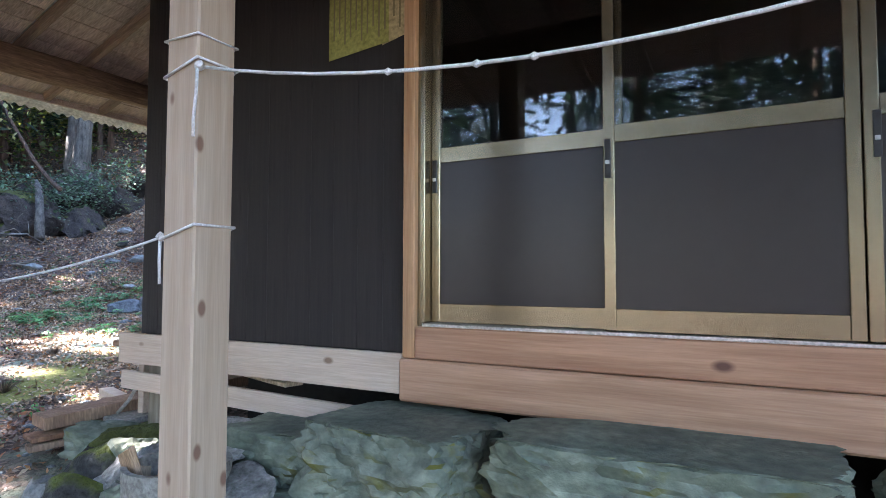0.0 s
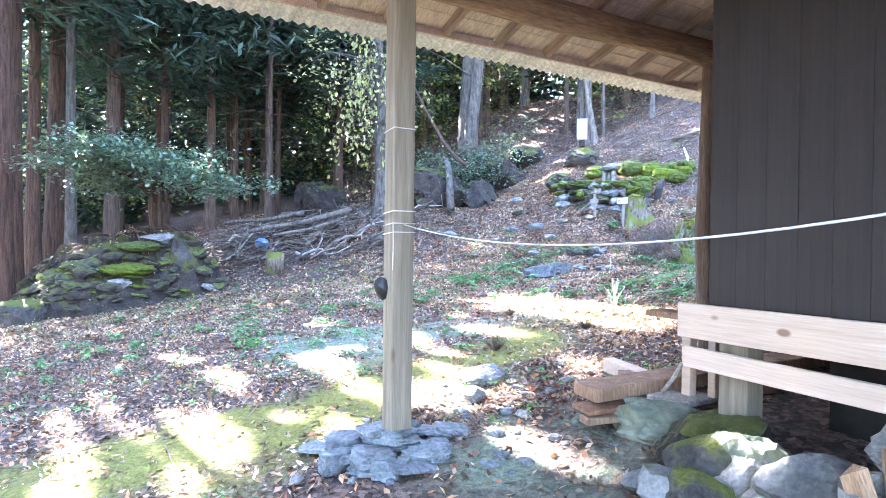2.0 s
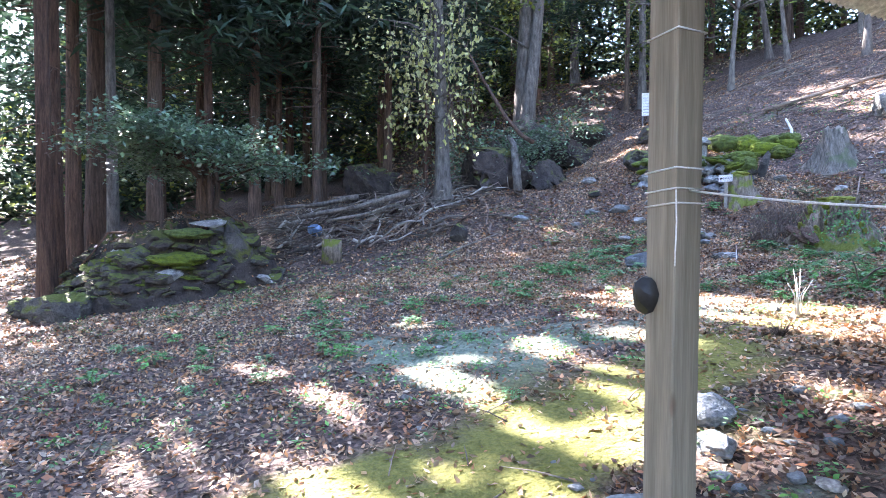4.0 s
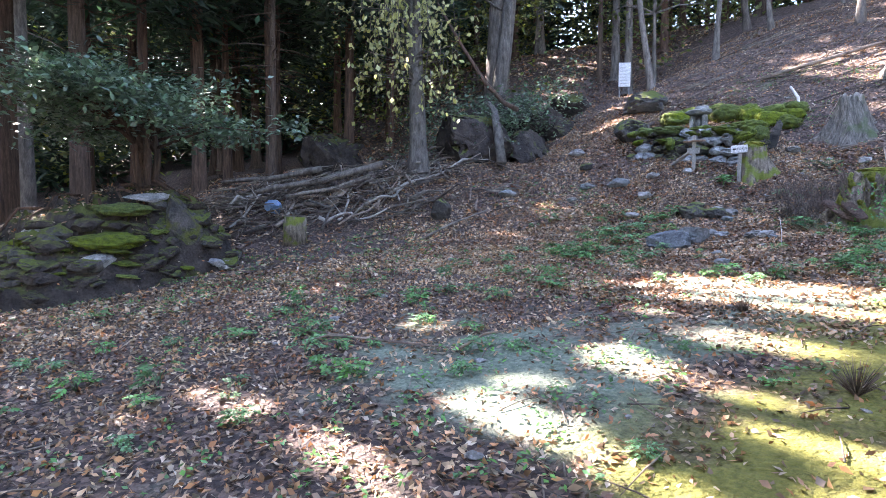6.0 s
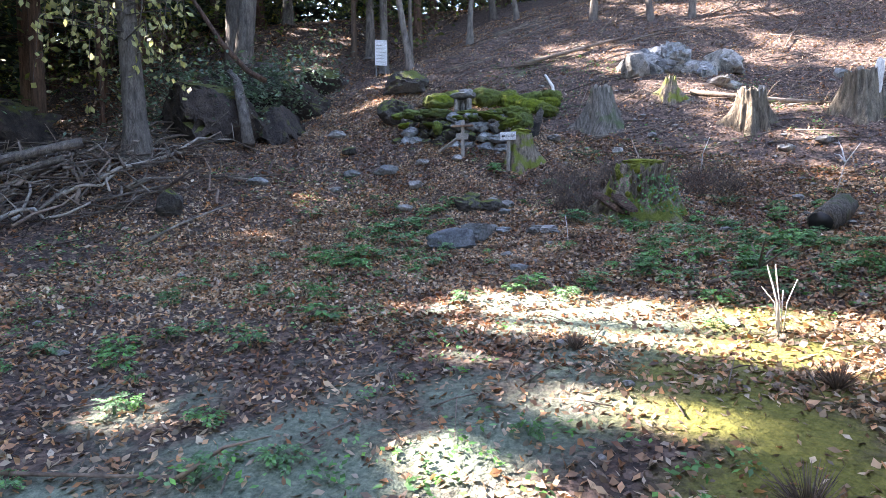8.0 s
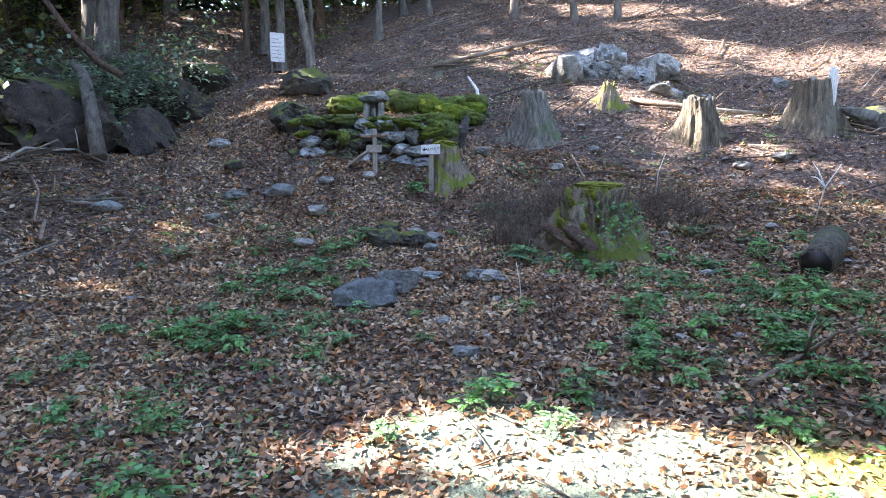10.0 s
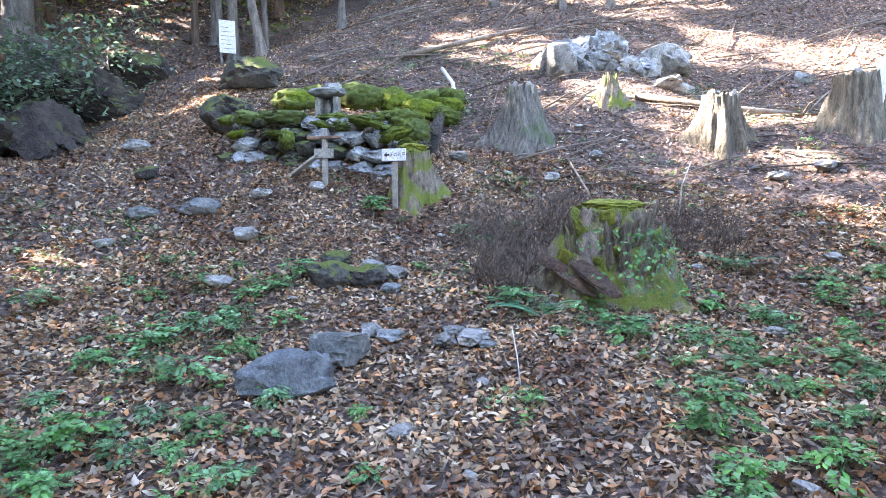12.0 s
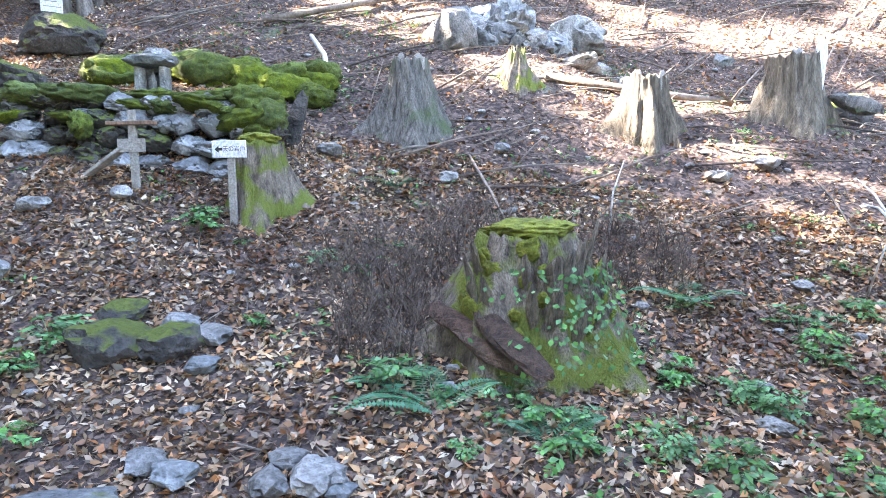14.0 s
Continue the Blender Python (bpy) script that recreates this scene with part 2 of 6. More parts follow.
def sheet_of(name, quads, material):
    """One mesh out of an array of loose four-sided faces (n, 4, 3)."""
    q = np.asarray(quads, dtype=np.float32)
    k = len(q)
    me = bpy.data.meshes.new(name)
    me.vertices.add(4 * k)
    me.vertices.foreach_set("co", q.reshape(-1))
    me.loops.add(4 * k)
    me.loops.foreach_set("vertex_index", np.arange(4 * k, dtype=np.int32))
    me.polygons.add(k)
    me.polygons.foreach_set("loop_start", np.arange(0, 4 * k, 4, dtype=np.int32))
    me.update(calc_edges=True)
    me.materials.append(material)
    return me


def put(name, me, parent=None, label="", at=None, category="", group="", kind=""):
    ob = new(name, me)
    if parent:
        ob.parent = parent
    if at is not None:
        ob.matrix_basis = at
    return tagged(ob, label, category, group, kind)


def thing(name, at, label, category, group="", kind=""):
    ob = new(name)
    ob.empty_display_size = 0.1
    ob.matrix_basis = at
    return tagged(ob, label, category, group, kind)


def box(name, lo, hi, material, bevel=0.004):
    bm = bmesh.new()
    bmesh.ops.create_cube(bm, size=1)
    for v in bm.verts:
        v.co = [lo[i] + (v.co[i] + 0.5) * (hi[i] - lo[i]) for i in range(3)]
    if bevel:
        bmesh.ops.bevel(bm, geom=bm.edges[:], offset=bevel, segments=1, affect="EDGES", profile=0.5)
    me = bpy.data.meshes.new(name)
    bm.to_mesh(me)
    bm.free()
    me.materials.append(material)
    return me


def tube_data(pts, radii, sides=8, rough=0.0, cap=True, rng=random):
    pts = [Vector(p) for p in pts]
    if isinstance(radii, (int, float)):
        radii = [radii] * len(pts)
    verts, faces = [], []
    side = None
    for i, p in enumerate(pts):
        d = (pts[min(i + 1, len(pts) - 1)] - pts[max(i - 1, 0)]).normalized()
        if side is None:
            side = d.orthogonal().normalized()
        side = (side - d * side.dot(d)).normalized()
        other = d.cross(side)
        for k in range(sides):
            a = 2 * math.pi * k / sides
            r = radii[i] * (1 + (rng.uniform(-rough, rough) if rough else 0))
            verts.append(p + (side * math.cos(a) + other * math.sin(a)) * r)
    for i in range(len(pts) - 1):
        for k in range(sides):
            a, b = i * sides + k, i * sides + (k + 1) % sides
            faces.append((a, b, b + sides, a + sides))
    if cap:
        faces.append(tuple(range(sides))[::-1])
        faces.append(tuple(range((len(pts) - 1) * sides, len(pts) * sides)))
    return verts, faces


def tube(name, pts, radii, material, sides=8, rough=0.0, smooth=True):
    v, f = tube_data(pts, radii, sides, rough)
    return mesh_of(name, v, f, material, smooth)


def tubes(name, many, material, sides=5):
    """Several tubes joined into one mesh; many: (points, radii)."""
    verts, faces = [], []
    for pts, radii in many:
        v, f = tube_data(pts, radii, sides)
        o = len(verts)
        verts += v
        faces += [tuple(i + o for i in q) for q in f]
    return mesh_of(name, verts, faces, material, True)


def rock(name, size, material, seed=0, rough=0.28, detail=3, flat=0.0, blocky=0.0):
    """A stone: a noisy ball, partly cut flat, of the given full size, standing on z = 0."""
    bm = bmesh.new()
    bmesh.ops.create_icosphere(bm, subdivisions=detail, radius=1)
    off = Vector((seed * 3.7, seed * 1.9, seed * 5.3))
    rng = random.Random(seed)
    cuts = [Vector((rng.uniform(-1, 1), rng.uniform(-1, 1), rng.uniform(-1, 1))).normalized() for _ in range(int(15 * (1 - 0.85 * blocky)))]
    soft_growth = material in (M_moss, M_mosscap)
    if soft_growth:
        cuts = []
    for v in bm.verts:
        d = v.co.normalized()
        if blocky:
            mx = max(abs(c) for c in d)
            d = d.lerp(d / mx * 0.85, blocky)
        p = d * (1 + rough * noise.fractal(d * 1.4 + off, 0.6, 2.1, 5) + 0.4 * rough * noise.noise(d * 4.5 + off) + 0.22 * rough * noise.noise(d * 11 + off))
        for c in cuts:
            over = p.dot(c) - 0.66 - 0.3 * blocky
            if over > 0:
                p -= c * over * 0.92
        p += d * 0.035 * noise.noise(p * 9 + off)
        if flat and p.z > flat:
            p.z = flat + (p.z - flat) * 0.15
        v.co = p
    lo = [min(v.co[i] for v in bm.verts) for i in range(3)]
    hi = [max(v.co[i] for v in bm.verts) for i in range(3)]
    for v in bm.verts:
        v.co = [((v.co[i] - lo[i]) / (hi[i] - lo[i]) - (0.5 if i < 2 else 0)) * size[i] for i in range(3)]
    me = bpy.data.meshes.new(name)
    bm.to_mesh(me)
    bm.free()
    me.materials.append(material)
    me.shade_smooth()
    if not soft_growth:
        me.set_sharp_from_angle(angle=radians(24))
    return me


def leaf_quads(centres, normals, ways, lengths, widths, fold=0.25):
    """Rhombic leaves, folded along the midrib: (n, 4, 3)."""
    c, nrm, w = (np.asarray(a, float) for a in (centres, normals, ways))
    nrm = nrm / np.linalg.norm(nrm, axis=1, keepdims=True)
    w = w - nrm * (w * nrm).sum(1, keepdims=True)
    w = w / (np.linalg.norm(w, axis=1, keepdims=True) + 1e-9)
    s = np.cross(nrm, w)
    L, W = np.asarray(lengths)[:, None], np.asarray(widths)[:, None]
    return np.stack([c - w * L / 2, c + s * W / 2 + nrm * W * fold + w * L * 0.05, c + w * L / 2, c - s * W / 2 + nrm * W * fold + w * L * 0.05], 1)


# ---- ground ----
def soft(u, w):
    return w * np.logaddexp(0, u / w)


COEF = [-0.0213, 0.1234, -0.0215, 0.2489, 0.1649, 0.4659, 0.1519, 0.0889, 0.5149, -0.0056, -0.9098, 0.3158, -1.2773, 0.521, 0.3564, -0.0303, 0.1675, 0.2869, -0.0828, -0.0704, -0.6269, 0.2016, -0.1727]


def height(x, y):
    """The lie of the land: a yard that rises gently to a steep wooded slope, and a bank beside it."""
    x, y = np.clip(np.asarray(x, float), -60, 30), np.clip(np.asarray(y, float), -30, 45)
    u = -x - 17.3 + 0.4 * y
    lft = np.tanh((-x - 9) / 6)
    gate = 1 / (1 + np.exp(-(y - 2) / 0.6)) / (1 + np.exp((y - 8.5) / 0.6))
    terms = (1 + 0 * x, y, (x + 9) / 10, soft(y - 8, 0.8), soft(y - 10.8, 0.6), soft(y - 8, 0.8) * lft, soft(y - 14, 2), soft(-x - 14, 1.5),
             (soft(u, 0.3) - soft(u - 1.7, 0.3)) * gate, soft(y - 2, 0.8), soft(y - 14, 2) * lft, np.exp(-((x + 13.6) ** 2 / 6 + (y - 9.8) ** 2 / 2)),
             np.exp(-((x + 19.6) ** 2 + (y - 16.4) ** 2) / 18), np.exp(-((x + 15.6) ** 2 + (y - 6.6) ** 2) / 4), np.exp(-((x + 9) ** 2 + (y - 12.9) ** 2) / 1.6),
             np.exp(-((x + 11.8) ** 2 / 2.5 + (y - 9.4) ** 2 / 0.8)), np.exp(-((x + 12.2) ** 2 / 1.5 + (y - 10.9) ** 2 / 0.5)), np.exp(-((x + 6) ** 2 / 2 + (y - 12.4) ** 2 / 0.8)),
             np.exp(-((x + 8.4) ** 2 + (y - 8.8) ** 2) / 2), np.exp(-((x + 9.9) ** 2 + (y - 6.5) ** 2) / 1.5), np.exp(-((x + 18.5) ** 2 + (y - 15.2) ** 2) / 3),
             np.exp(-((x + 13) ** 2 + (y - 7.8) ** 2) / 3), np.exp(-((x + 6.5) ** 2 + (y - 9) ** 2) / 3))
    return sum(c * b for c, b in zip(COEF, terms))


def rough_at(x, y):
    amp = 0.02 + 0.06 * min(1.0, max(0.0, (y - 8) / 4)) + 0.05 * min(1.0, max(0.0, (-x - 13) / 4))
    return amp * (noise.fractal(Vector((x * 0.9, y * 0.9, 0)), 1.0, 2.0, 4) + 0.35 * noise.noise(Vector((x * 5, y * 5, 3))))


def gz(x, y):
    return float(height(x, y)) + rough_at(x, y)


def axis(lo, hi, step, end):
    a = list(np.arange(lo, hi, step))
    s = step
    while a[-1] < end:
        s *= 1.25
        a.append(a[-1] + s)
    s = step
    while a[0] > -end:
        s *= 1.25
        a.insert(0, a[0] - s)
    return a


def moss_mask(x, y):
    """How mossy and how gravelly the yard is: moss along the drip line of the roof, grey-green fines beside it, also
    laid over the main sun patch to brighten it.
    """
    n1 = noise.fractal(Vector((x * 0.8, y * 0.8, 7)), 1.0, 2.0, 4)
    line = -5.8 - 0.15 * (y - 2)
    m = math.exp(-((x - line) / 0.95) ** 2) * (1 / (1 + math.exp((y - 5.6) / 0.5)))
    # the second bump pales the ground where the main sun patch falls
    g = max(math.exp(-((x + 7.6) / 1.3) ** 2 - ((y - 2.2) / 1.9) ** 2), 1.15 * math.exp(-((x + 7.3) / 1.6) ** 2 - ((y - 4.4) / 0.8) ** 2), 0.85 * math.exp(-((x + 4.1) / 1.0) ** 2 - ((y - 1.5) / 1.1) ** 2))
    n2 = noise.fractal(Vector((x * 3.1, y * 3.1, 11)), 0.8, 2.0, 4)
    return max(0.0, min(1.0, (m + 0.5 * n1 + 0.45 * n2 - 0.42) * 1.3)), max(0.0, min(1.0, (g + 0.5 * n1 + 0.65 * n2 - 0.36) * 1.2))


def path_mask(x, y):
    """The trodden way: from the yard past the sign and up the slope."""
    px = np.interp(y, [4.0, 6.5, 9.0, 10.5, 13.0, 17.0, 22.0], [-8.2, -9.4, -11.3, -14.3, -17.8, -23.0, -29.0])
    return math.exp(-((x - px) / 0.9) ** 2) if y > 4 else 0.0


def ground_material():
    m = surf("woodland soil", (0.022, 0.016, 0.014), (0.085, 0.06, 0.048), 3.5, 0.95, 1.0)
    t = m.node_tree
    n, link = t.nodes, t.links.new
    bsdf = n["Principled BSDF"]
    base = bsdf.inputs["Base Color"].links[0].from_socket
    nz = n.new("ShaderNodeTexNoise")
    nz.inputs["Scale"].default_value, nz.inputs["Detail"].default_value, nz.inputs["Roughness"].default_value = 30, 8, 0.75
    cells = n.new("ShaderNodeTexVoronoi")
    cells.inputs["Scale"].default_value = 30
    co = n.new("ShaderNodeTexCoord")
    link(co.outputs["Object"], nz.inputs["Vector"])
    link(co.outputs["Object"], cells.inputs["Vector"])
    # loose leaf pieces in the soil
    ramp = n.new("ShaderNodeValToRGB")
    e = ramp.color_ramp.elements
    e[0].color, e[1].color = (0.018, 0.013, 0.012, 1), (0.24, 0.165, 0.125, 1)
    mid = e.new(0.5)
    mid.color = (0.075, 0.048, 0.038, 1)
    sepc = n.new("ShaderNodeSeparateColor")
    link(cells.outputs["Color"], sepc.inputs[0])
    link(sepc.outputs[0], ramp.inputs[0])
    x0 = n.new("ShaderNodeMix")
    x0.data_type = "RGBA"
    x0.inputs[0].default_value = 0.7
    link(base, x0.inputs[6])
    link(ramp.outputs[0], x0.inputs[7])
    last = x0.outputs[2]
    for key, lo, hi in (("gravel", (0.05, 0.08, 0.055), (0.26, 0.3, 0.215)), ("moss", (0.08, 0.085, 0.012), (0.24, 0.23, 0.05))):
        at = n.new("ShaderNodeAttribute")
        at.attribute_name = key
        cr = n.new("ShaderNodeValToRGB")
        cr.color_ramp.elements[0].position, cr.color_ramp.elements[1].position = 0.3, 0.7
        cr.color_ramp.elements[0].color, cr.color_ramp.elements[1].color = (*lo, 1), (*hi, 1)
        link(nz.outputs["Fac"], cr.inputs[0])
        ad = n.new("ShaderNodeMath")
        ad.operation = "MULTIPLY_ADD"
        ad.inputs[1].default_value = 0.5
        link(nz.outputs["Fac"], ad.inputs[0])
        link(at.outputs["Fac"], ad.inputs[2])
        mr = n.new("ShaderNodeMapRange")
        mr.inputs[1].default_value, mr.inputs[2].default_value = 0.35, 1.0
        link(ad.outputs[0], mr.inputs[0])
        x = n.new("ShaderNodeMix")
        x.data_type = "RGBA"
        link(mr.outputs[0], x.inputs[0])
        link(last, x.inputs[6])
        link(cr.outputs[0], x.inputs[7])
        last = x.outputs[2]
    link(last, bsdf.inputs["Base Color"])
    return m


def build_ground():
    xs, ys = axis(-26, 3, 0.16, 500), axis(-4, 20, 0.16, 500)
    nx, ny = len(xs), len(ys)
    gx, gy = np.meshgrid(xs, ys)
    h = height(gx, gy)
    verts, moss, grav = [], [], []
    for j, y in enumerate(ys):
        for i, x in enumerate(xs):
            inner = -30 < x < 6 and -8 < y < 24
            verts.append((x, y, h[j, i] + (rough_at(x, y) if inner else 0)))
            a, b = moss_mask(x, y) if inner else (0, 0)
            moss.append(a)
            grav.append(b)
    faces = [(j * nx + i, j * nx + i + 1, (j + 1) * nx + i + 1, (j + 1) * nx + i) for j in range(ny - 1) for i in range(nx - 1)]
    me = mesh_of("ground", verts, faces, ground_material(), True)
    for key, vals in (("moss", moss), ("gravel", grav)):
        me.attributes.new(key, "FLOAT", "POINT").data.foreach_set("value", vals)
    put("ground", me, label="uneven woodland ground of soil, leaf litter, moss and gravel", category="ground", kind="structure")


build_ground()


# ---- house ----
WALL_Y, CORNER_X = 2.38, -3.48
FLOOR_Z = 1.13


def build_house():
    # front wall: cladding boards over a backing, with the door opening to its east
    wall = thing("wall_front", pose(0, 0, 0), "house front wall of dark brown vertical cladding", "wall", kind="structure")
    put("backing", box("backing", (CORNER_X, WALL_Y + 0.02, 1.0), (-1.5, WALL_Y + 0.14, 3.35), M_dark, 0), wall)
    n = 13
    w = (-1.5 - CORNER_X) / n
    shared = box("cladding_board", (0, -0.018, 0), (w - 0.0012, 0.0, 2.33), M_clad, 0.0015)
    for i in range(n):
        put("cladding_board", shared, wall, at=pose(CORNER_X + i * w, WALL_Y + 0.018 + 0.0006 * (i % 2), 1.0))
    put("lintel", box("lintel", (-1.5, WALL_Y - 0.02, 2.98), (4.0, WALL_Y + 0.12, 3.35), M_doorpost), wall, "brown timber lintel")
    side = thing("wall_side", pose(0, 0, 0), "house side wall of dark brown vertical cladding", "wall", kind="structure")
    put("backing", box("backing", (CORNER_X + 0.02, WALL_Y + 0.15, 0.8), (CORNER_X + 0.14, 8.0, 3.35), M_dark, 0), side)
    shared = box("cladding_board", (-0.018, 0, 0), (0.0, 0.197, 2.5), M_clad, 0.003)
    for i in range(28):
        put("cladding_board", shared, side, at=pose(CORNER_X + 0.018 + 0.002 * (i % 2), WALL_Y + 0.03 + i * 0.2, 0.85))
    # room shell: the darkness of the unlit interior is put into its colour
    put("wall_back", box("wall_back", (CORNER_X + 0.15, 7.9, 0.4), (4.0, 8.05, 3.35), M_dark, 0), label="plain rear wall of the house, coloured near-black for the unlit interior", category="wall", kind="structure")
    put("wall_east", box("wall_east", (4.0, WALL_Y - 0.03, 0.2), (4.15, 8.05, 3.35), M_dark, 0), label="plain end wall of the house, coloured near-black for the unlit interior", category="wall", kind="structure")
    put("floor", box("floor", (CORNER_X + 0.16, WALL_Y + 0.16, 0.98), (4.0, 7.88, FLOOR_Z - 0.02), M_dark, 0), label="floor inside the house, coloured near-black for the unlit room", category="floor", kind="structure")
    put("ceiling", box("ceiling", (CORNER_X + 0.16, WALL_Y + 0.16, 3.2), (4.0, 7.88, 3.3), M_dark, 0), label="ceiling inside the house, coloured near-black for the unlit room", category="ceiling", kind="structure")
    # timbers
    put("door_post", box("door_post", (-1.5, WALL_Y - 0.06, 0.985), (-1.437, WALL_Y + 0.12, 2.98), M_doorpost, 0.005), label="orange-brown planed timber post beside the sliding doors", category="post", kind="structure")
    put("door_sill", box("door_sill", (-1.437, WALL_Y - 0.055, 0.985), (4.0, WALL_Y + 0.15, FLOOR_Z), M_sill, 0.006), label="reddish knotty timber sill under the sliding doors", category="sill", kind="structure")
    put("ground_beam", box("ground_beam", (-1.51, WALL_Y - 0.075, 0.79), (4.0, WALL_Y + 0.1, 0.982), M_sill, 0.01), label="reddish knotty ground beam lying on foundation stones", category="beam", kind="structure")
    put("skirting_board", box("skirting_board", (-3.64, WALL_Y - 0.045, 0.815), (-1.515, WALL_Y - 0.012, 1.0), M_board, 0.004),
        label="pale knotty plank nailed along the wall foot", category="plank", kind="structure")
    b = put("skirting_board", box("skirting_board", (0, -0.02, 0), (2.1, 0.012, 0.11), M_board, 0.004), label="narrow pale plank below the wall, sagging at one end", category="plank",
            at=pose(-3.6, WALL_Y - 0.03, 0.66, 0, 1.2, 0), kind="structure")
    fp = put("foundation_post", box("foundation_post", (-0.08, -0.07, 0), (0.08, 0.07, 0.62), M_postb, 0.006), at=pose(-3.36, WALL_Y + 0.1, 0.38), label="short weathered support post under the house corner", category="post")
    put("base_stone", rock("base_stone", (0.5, 0.42, 0.42), M_earth, 4, 0.2), at=pose(-3.36, WALL_Y + 0.08, 0.05), label="mossy base stone under the corner post", category="stone")
    for dx, l, a in ((0.25, 0.5, 8), (0.6, 0.42, -12), (0.45, 0.3, 25)):
        put("wood_scrap", box("wood_scrap", (0, -0.06, 0), (l, 0.06, 0.025), M_fire), at=pose(-3.3 + dx, WALL_Y + 0.18, 0.775 + 0.03 * (a > 0), 0, 2, a), label="offcut of reddish wood lying under the wall", category="offcut")
    # near-black sheet behind the planks stands in for the crawl space shade
    put("crawl_wall", box("crawl_wall", (CORNER_X + 0.3, WALL_Y + 0.6, 0.0), (4.0, WALL_Y + 0.7, 0.97), M_dark, 0), label="near-black sheet standing in for the crawl space shade", category="wall", kind="structure")

    # aged notices on the wall beside the door
    for lo, hi, mt, dz, nm, lab in (((-1.99, 2.465), (-1.62, 3.0), M_paper, 0.0, "paper_notice", "aged yellow-green paper notice with faded writing"),
                                    ((-1.66, 2.49), (-1.505, 3.0), M_paper2, -0.004, "paper_notice", "small buff paper notice with faded writing")):
        th = thing(nm, pose(0, WALL_Y - 0.006 - (0.004 if mt is M_paper else 0), 0), lab, "notice")
        put("sheet", mesh_of("sheet", [(lo[0], 0, lo[1]), (hi[0], 0, lo[1] + 0.035), (hi[0], 0, hi[1]), (lo[0], 0, hi[1]),
                                       (lo[0], 0.002, lo[1]), (hi[0], 0.002, lo[1] + 0.035), (hi[0], 0.002, hi[1]), (lo[0], 0.002, hi[1])],
                             [(0, 1, 2, 3), (7, 6, 5, 4), (0, 4, 5, 1)], mt), th)
        k = 0
        x = lo[0] + 0.03
        while x < hi[0] - 0.02:
            k += 1
            put("line", box("line", (x, -0.0025, lo[1] + 0.07 + 0.03 * (k % 3)), (x + 0.008, -0.001, hi[1] - 0.03), M_ink, 0), th)
            x += 0.035

    # four sliding doors in a bronze frame
    track = thing("door_frame", pose(0, 0, 0), "bronze aluminium frame and track of the sliding doors", "door frame", kind="structure")
    put("jamb", box("jamb", (-1.437, WALL_Y - 0.03, FLOOR_Z), (-1.4, WALL_Y + 0.09, 2.98), M_bronze, 0.002), track)
    put("track", box("track", (-1.4, WALL_Y - 0.05, FLOOR_Z), (3.6, WALL_Y + 0.09, FLOOR_Z + 0.014), M_steel, 0.002), track, "bright metal track")
    put("head", box("head", (-1.4, WALL_Y - 0.03, 2.92), (3.6, WALL_Y + 0.09, 2.978), M_bronze, 0.002), track)
    put("jamb", box("jamb", (3.6, WALL_Y - 0.03, FLOOR_Z), (4.0, WALL_Y + 0.09, 2.98), M_bronze, 0.002), track)

    def sliding(x0, x1, y, handle_x):
        z0, z1 = FLOOR_Z + 0.016, 2.918
        d = thing("sliding_door", pose(0, 0, 0), "closed bronze aluminium sliding door, glass above, dark panel below", "door", "sliding doors of the house")
        s = 0.045
        put("stile", box("stile", (x0, y, z0), (x0 + s, y + 0.032, z1), M_bronze, 0.003), d)
        put("stile", box("stile", (x1 - s, y, z0), (x1, y + 0.032, z1), M_bronze, 0.003), d)
        put("bottom_rail", box("bottom_rail", (x0 + s, y + 0.002, z0), (x1 - s, y + 0.03, z0 + 0.085), M_bronze, 0.002), d)
        put("middle_rail", box("middle_rail", (x0 + s, y + 0.002, 1.885), (x1 - s, y + 0.03, 1.955), M_bronze, 0.002), d)
        put("top_rail", box("top_rail", (x0 + s, y + 0.002, z1 - 0.06), (x1 - s, y + 0.03, z1), M_bronze, 0.002), d)
        put("lower_panel", box("lower_panel", (x0 + s, y + 0.012, z0 + 0.085), (x1 - s, y + 0.02, 1.885), M_panel, 0), d, "smooth dark brown panel")
        g = put("pane", box("pane", (x0 + s, y + 0.013, 1.955), (x1 - s, y + 0.018, z1 - 0.06), M_glass, 0), d, "dark reflecting glass pane")
        g.visible_shadow = False
        h = put("handle", box("handle", (handle_x, y - 0.005, 1.745), (handle_x + 0.024, y + 0.002, 1.9), M_black, 0.002), d, "black recessed pull")
        put("latch", box("latch", (handle_x + 0.004, y - 0.009, 1.8), (handle_x + 0.02, y - 0.004, 1.815), M_steel, 0.001), h)

    sliding(-1.398, -0.52, WALL_Y + 0.03, -1.392)
    sliding(-0.585, 0.26, WALL_Y - 0.02, -0.578)
    sliding(0.265, 1.11, WALL_Y - 0.02, 0.29)
    sliding(1.06, 1.93, WALL_Y + 0.03, 1.9)
    sliding(1.935, 2.78, WALL_Y - 0.02, 2.7)
    sliding(2.73, 3.598, WALL_Y + 0.03, 3.5)

    # porch posts
    a = thing("porch_post", pose(-1.5, 1.2, 0), "pale planed square porch post with dark knots", "post", "porch posts")
    put("shaft", box("shaft", (-0.068, -0.068, 0.02), (0.068, 0.068, 2.86), M_post, 0.006), a)
    b = thing("porch_post", pose(-4.58, 1.1, 0), "weathered square corner post standing on flat stones", "post", "porch posts")
    put("shaft", box("shaft", (-0.065, -0.065, 0.225), (0.065, 0.065, 2.78), M_postb, 0.005), b)
    c = thing("porch_post", pose(1.9, 1.2, 0), "pale planed square porch post", "post", "porch posts")
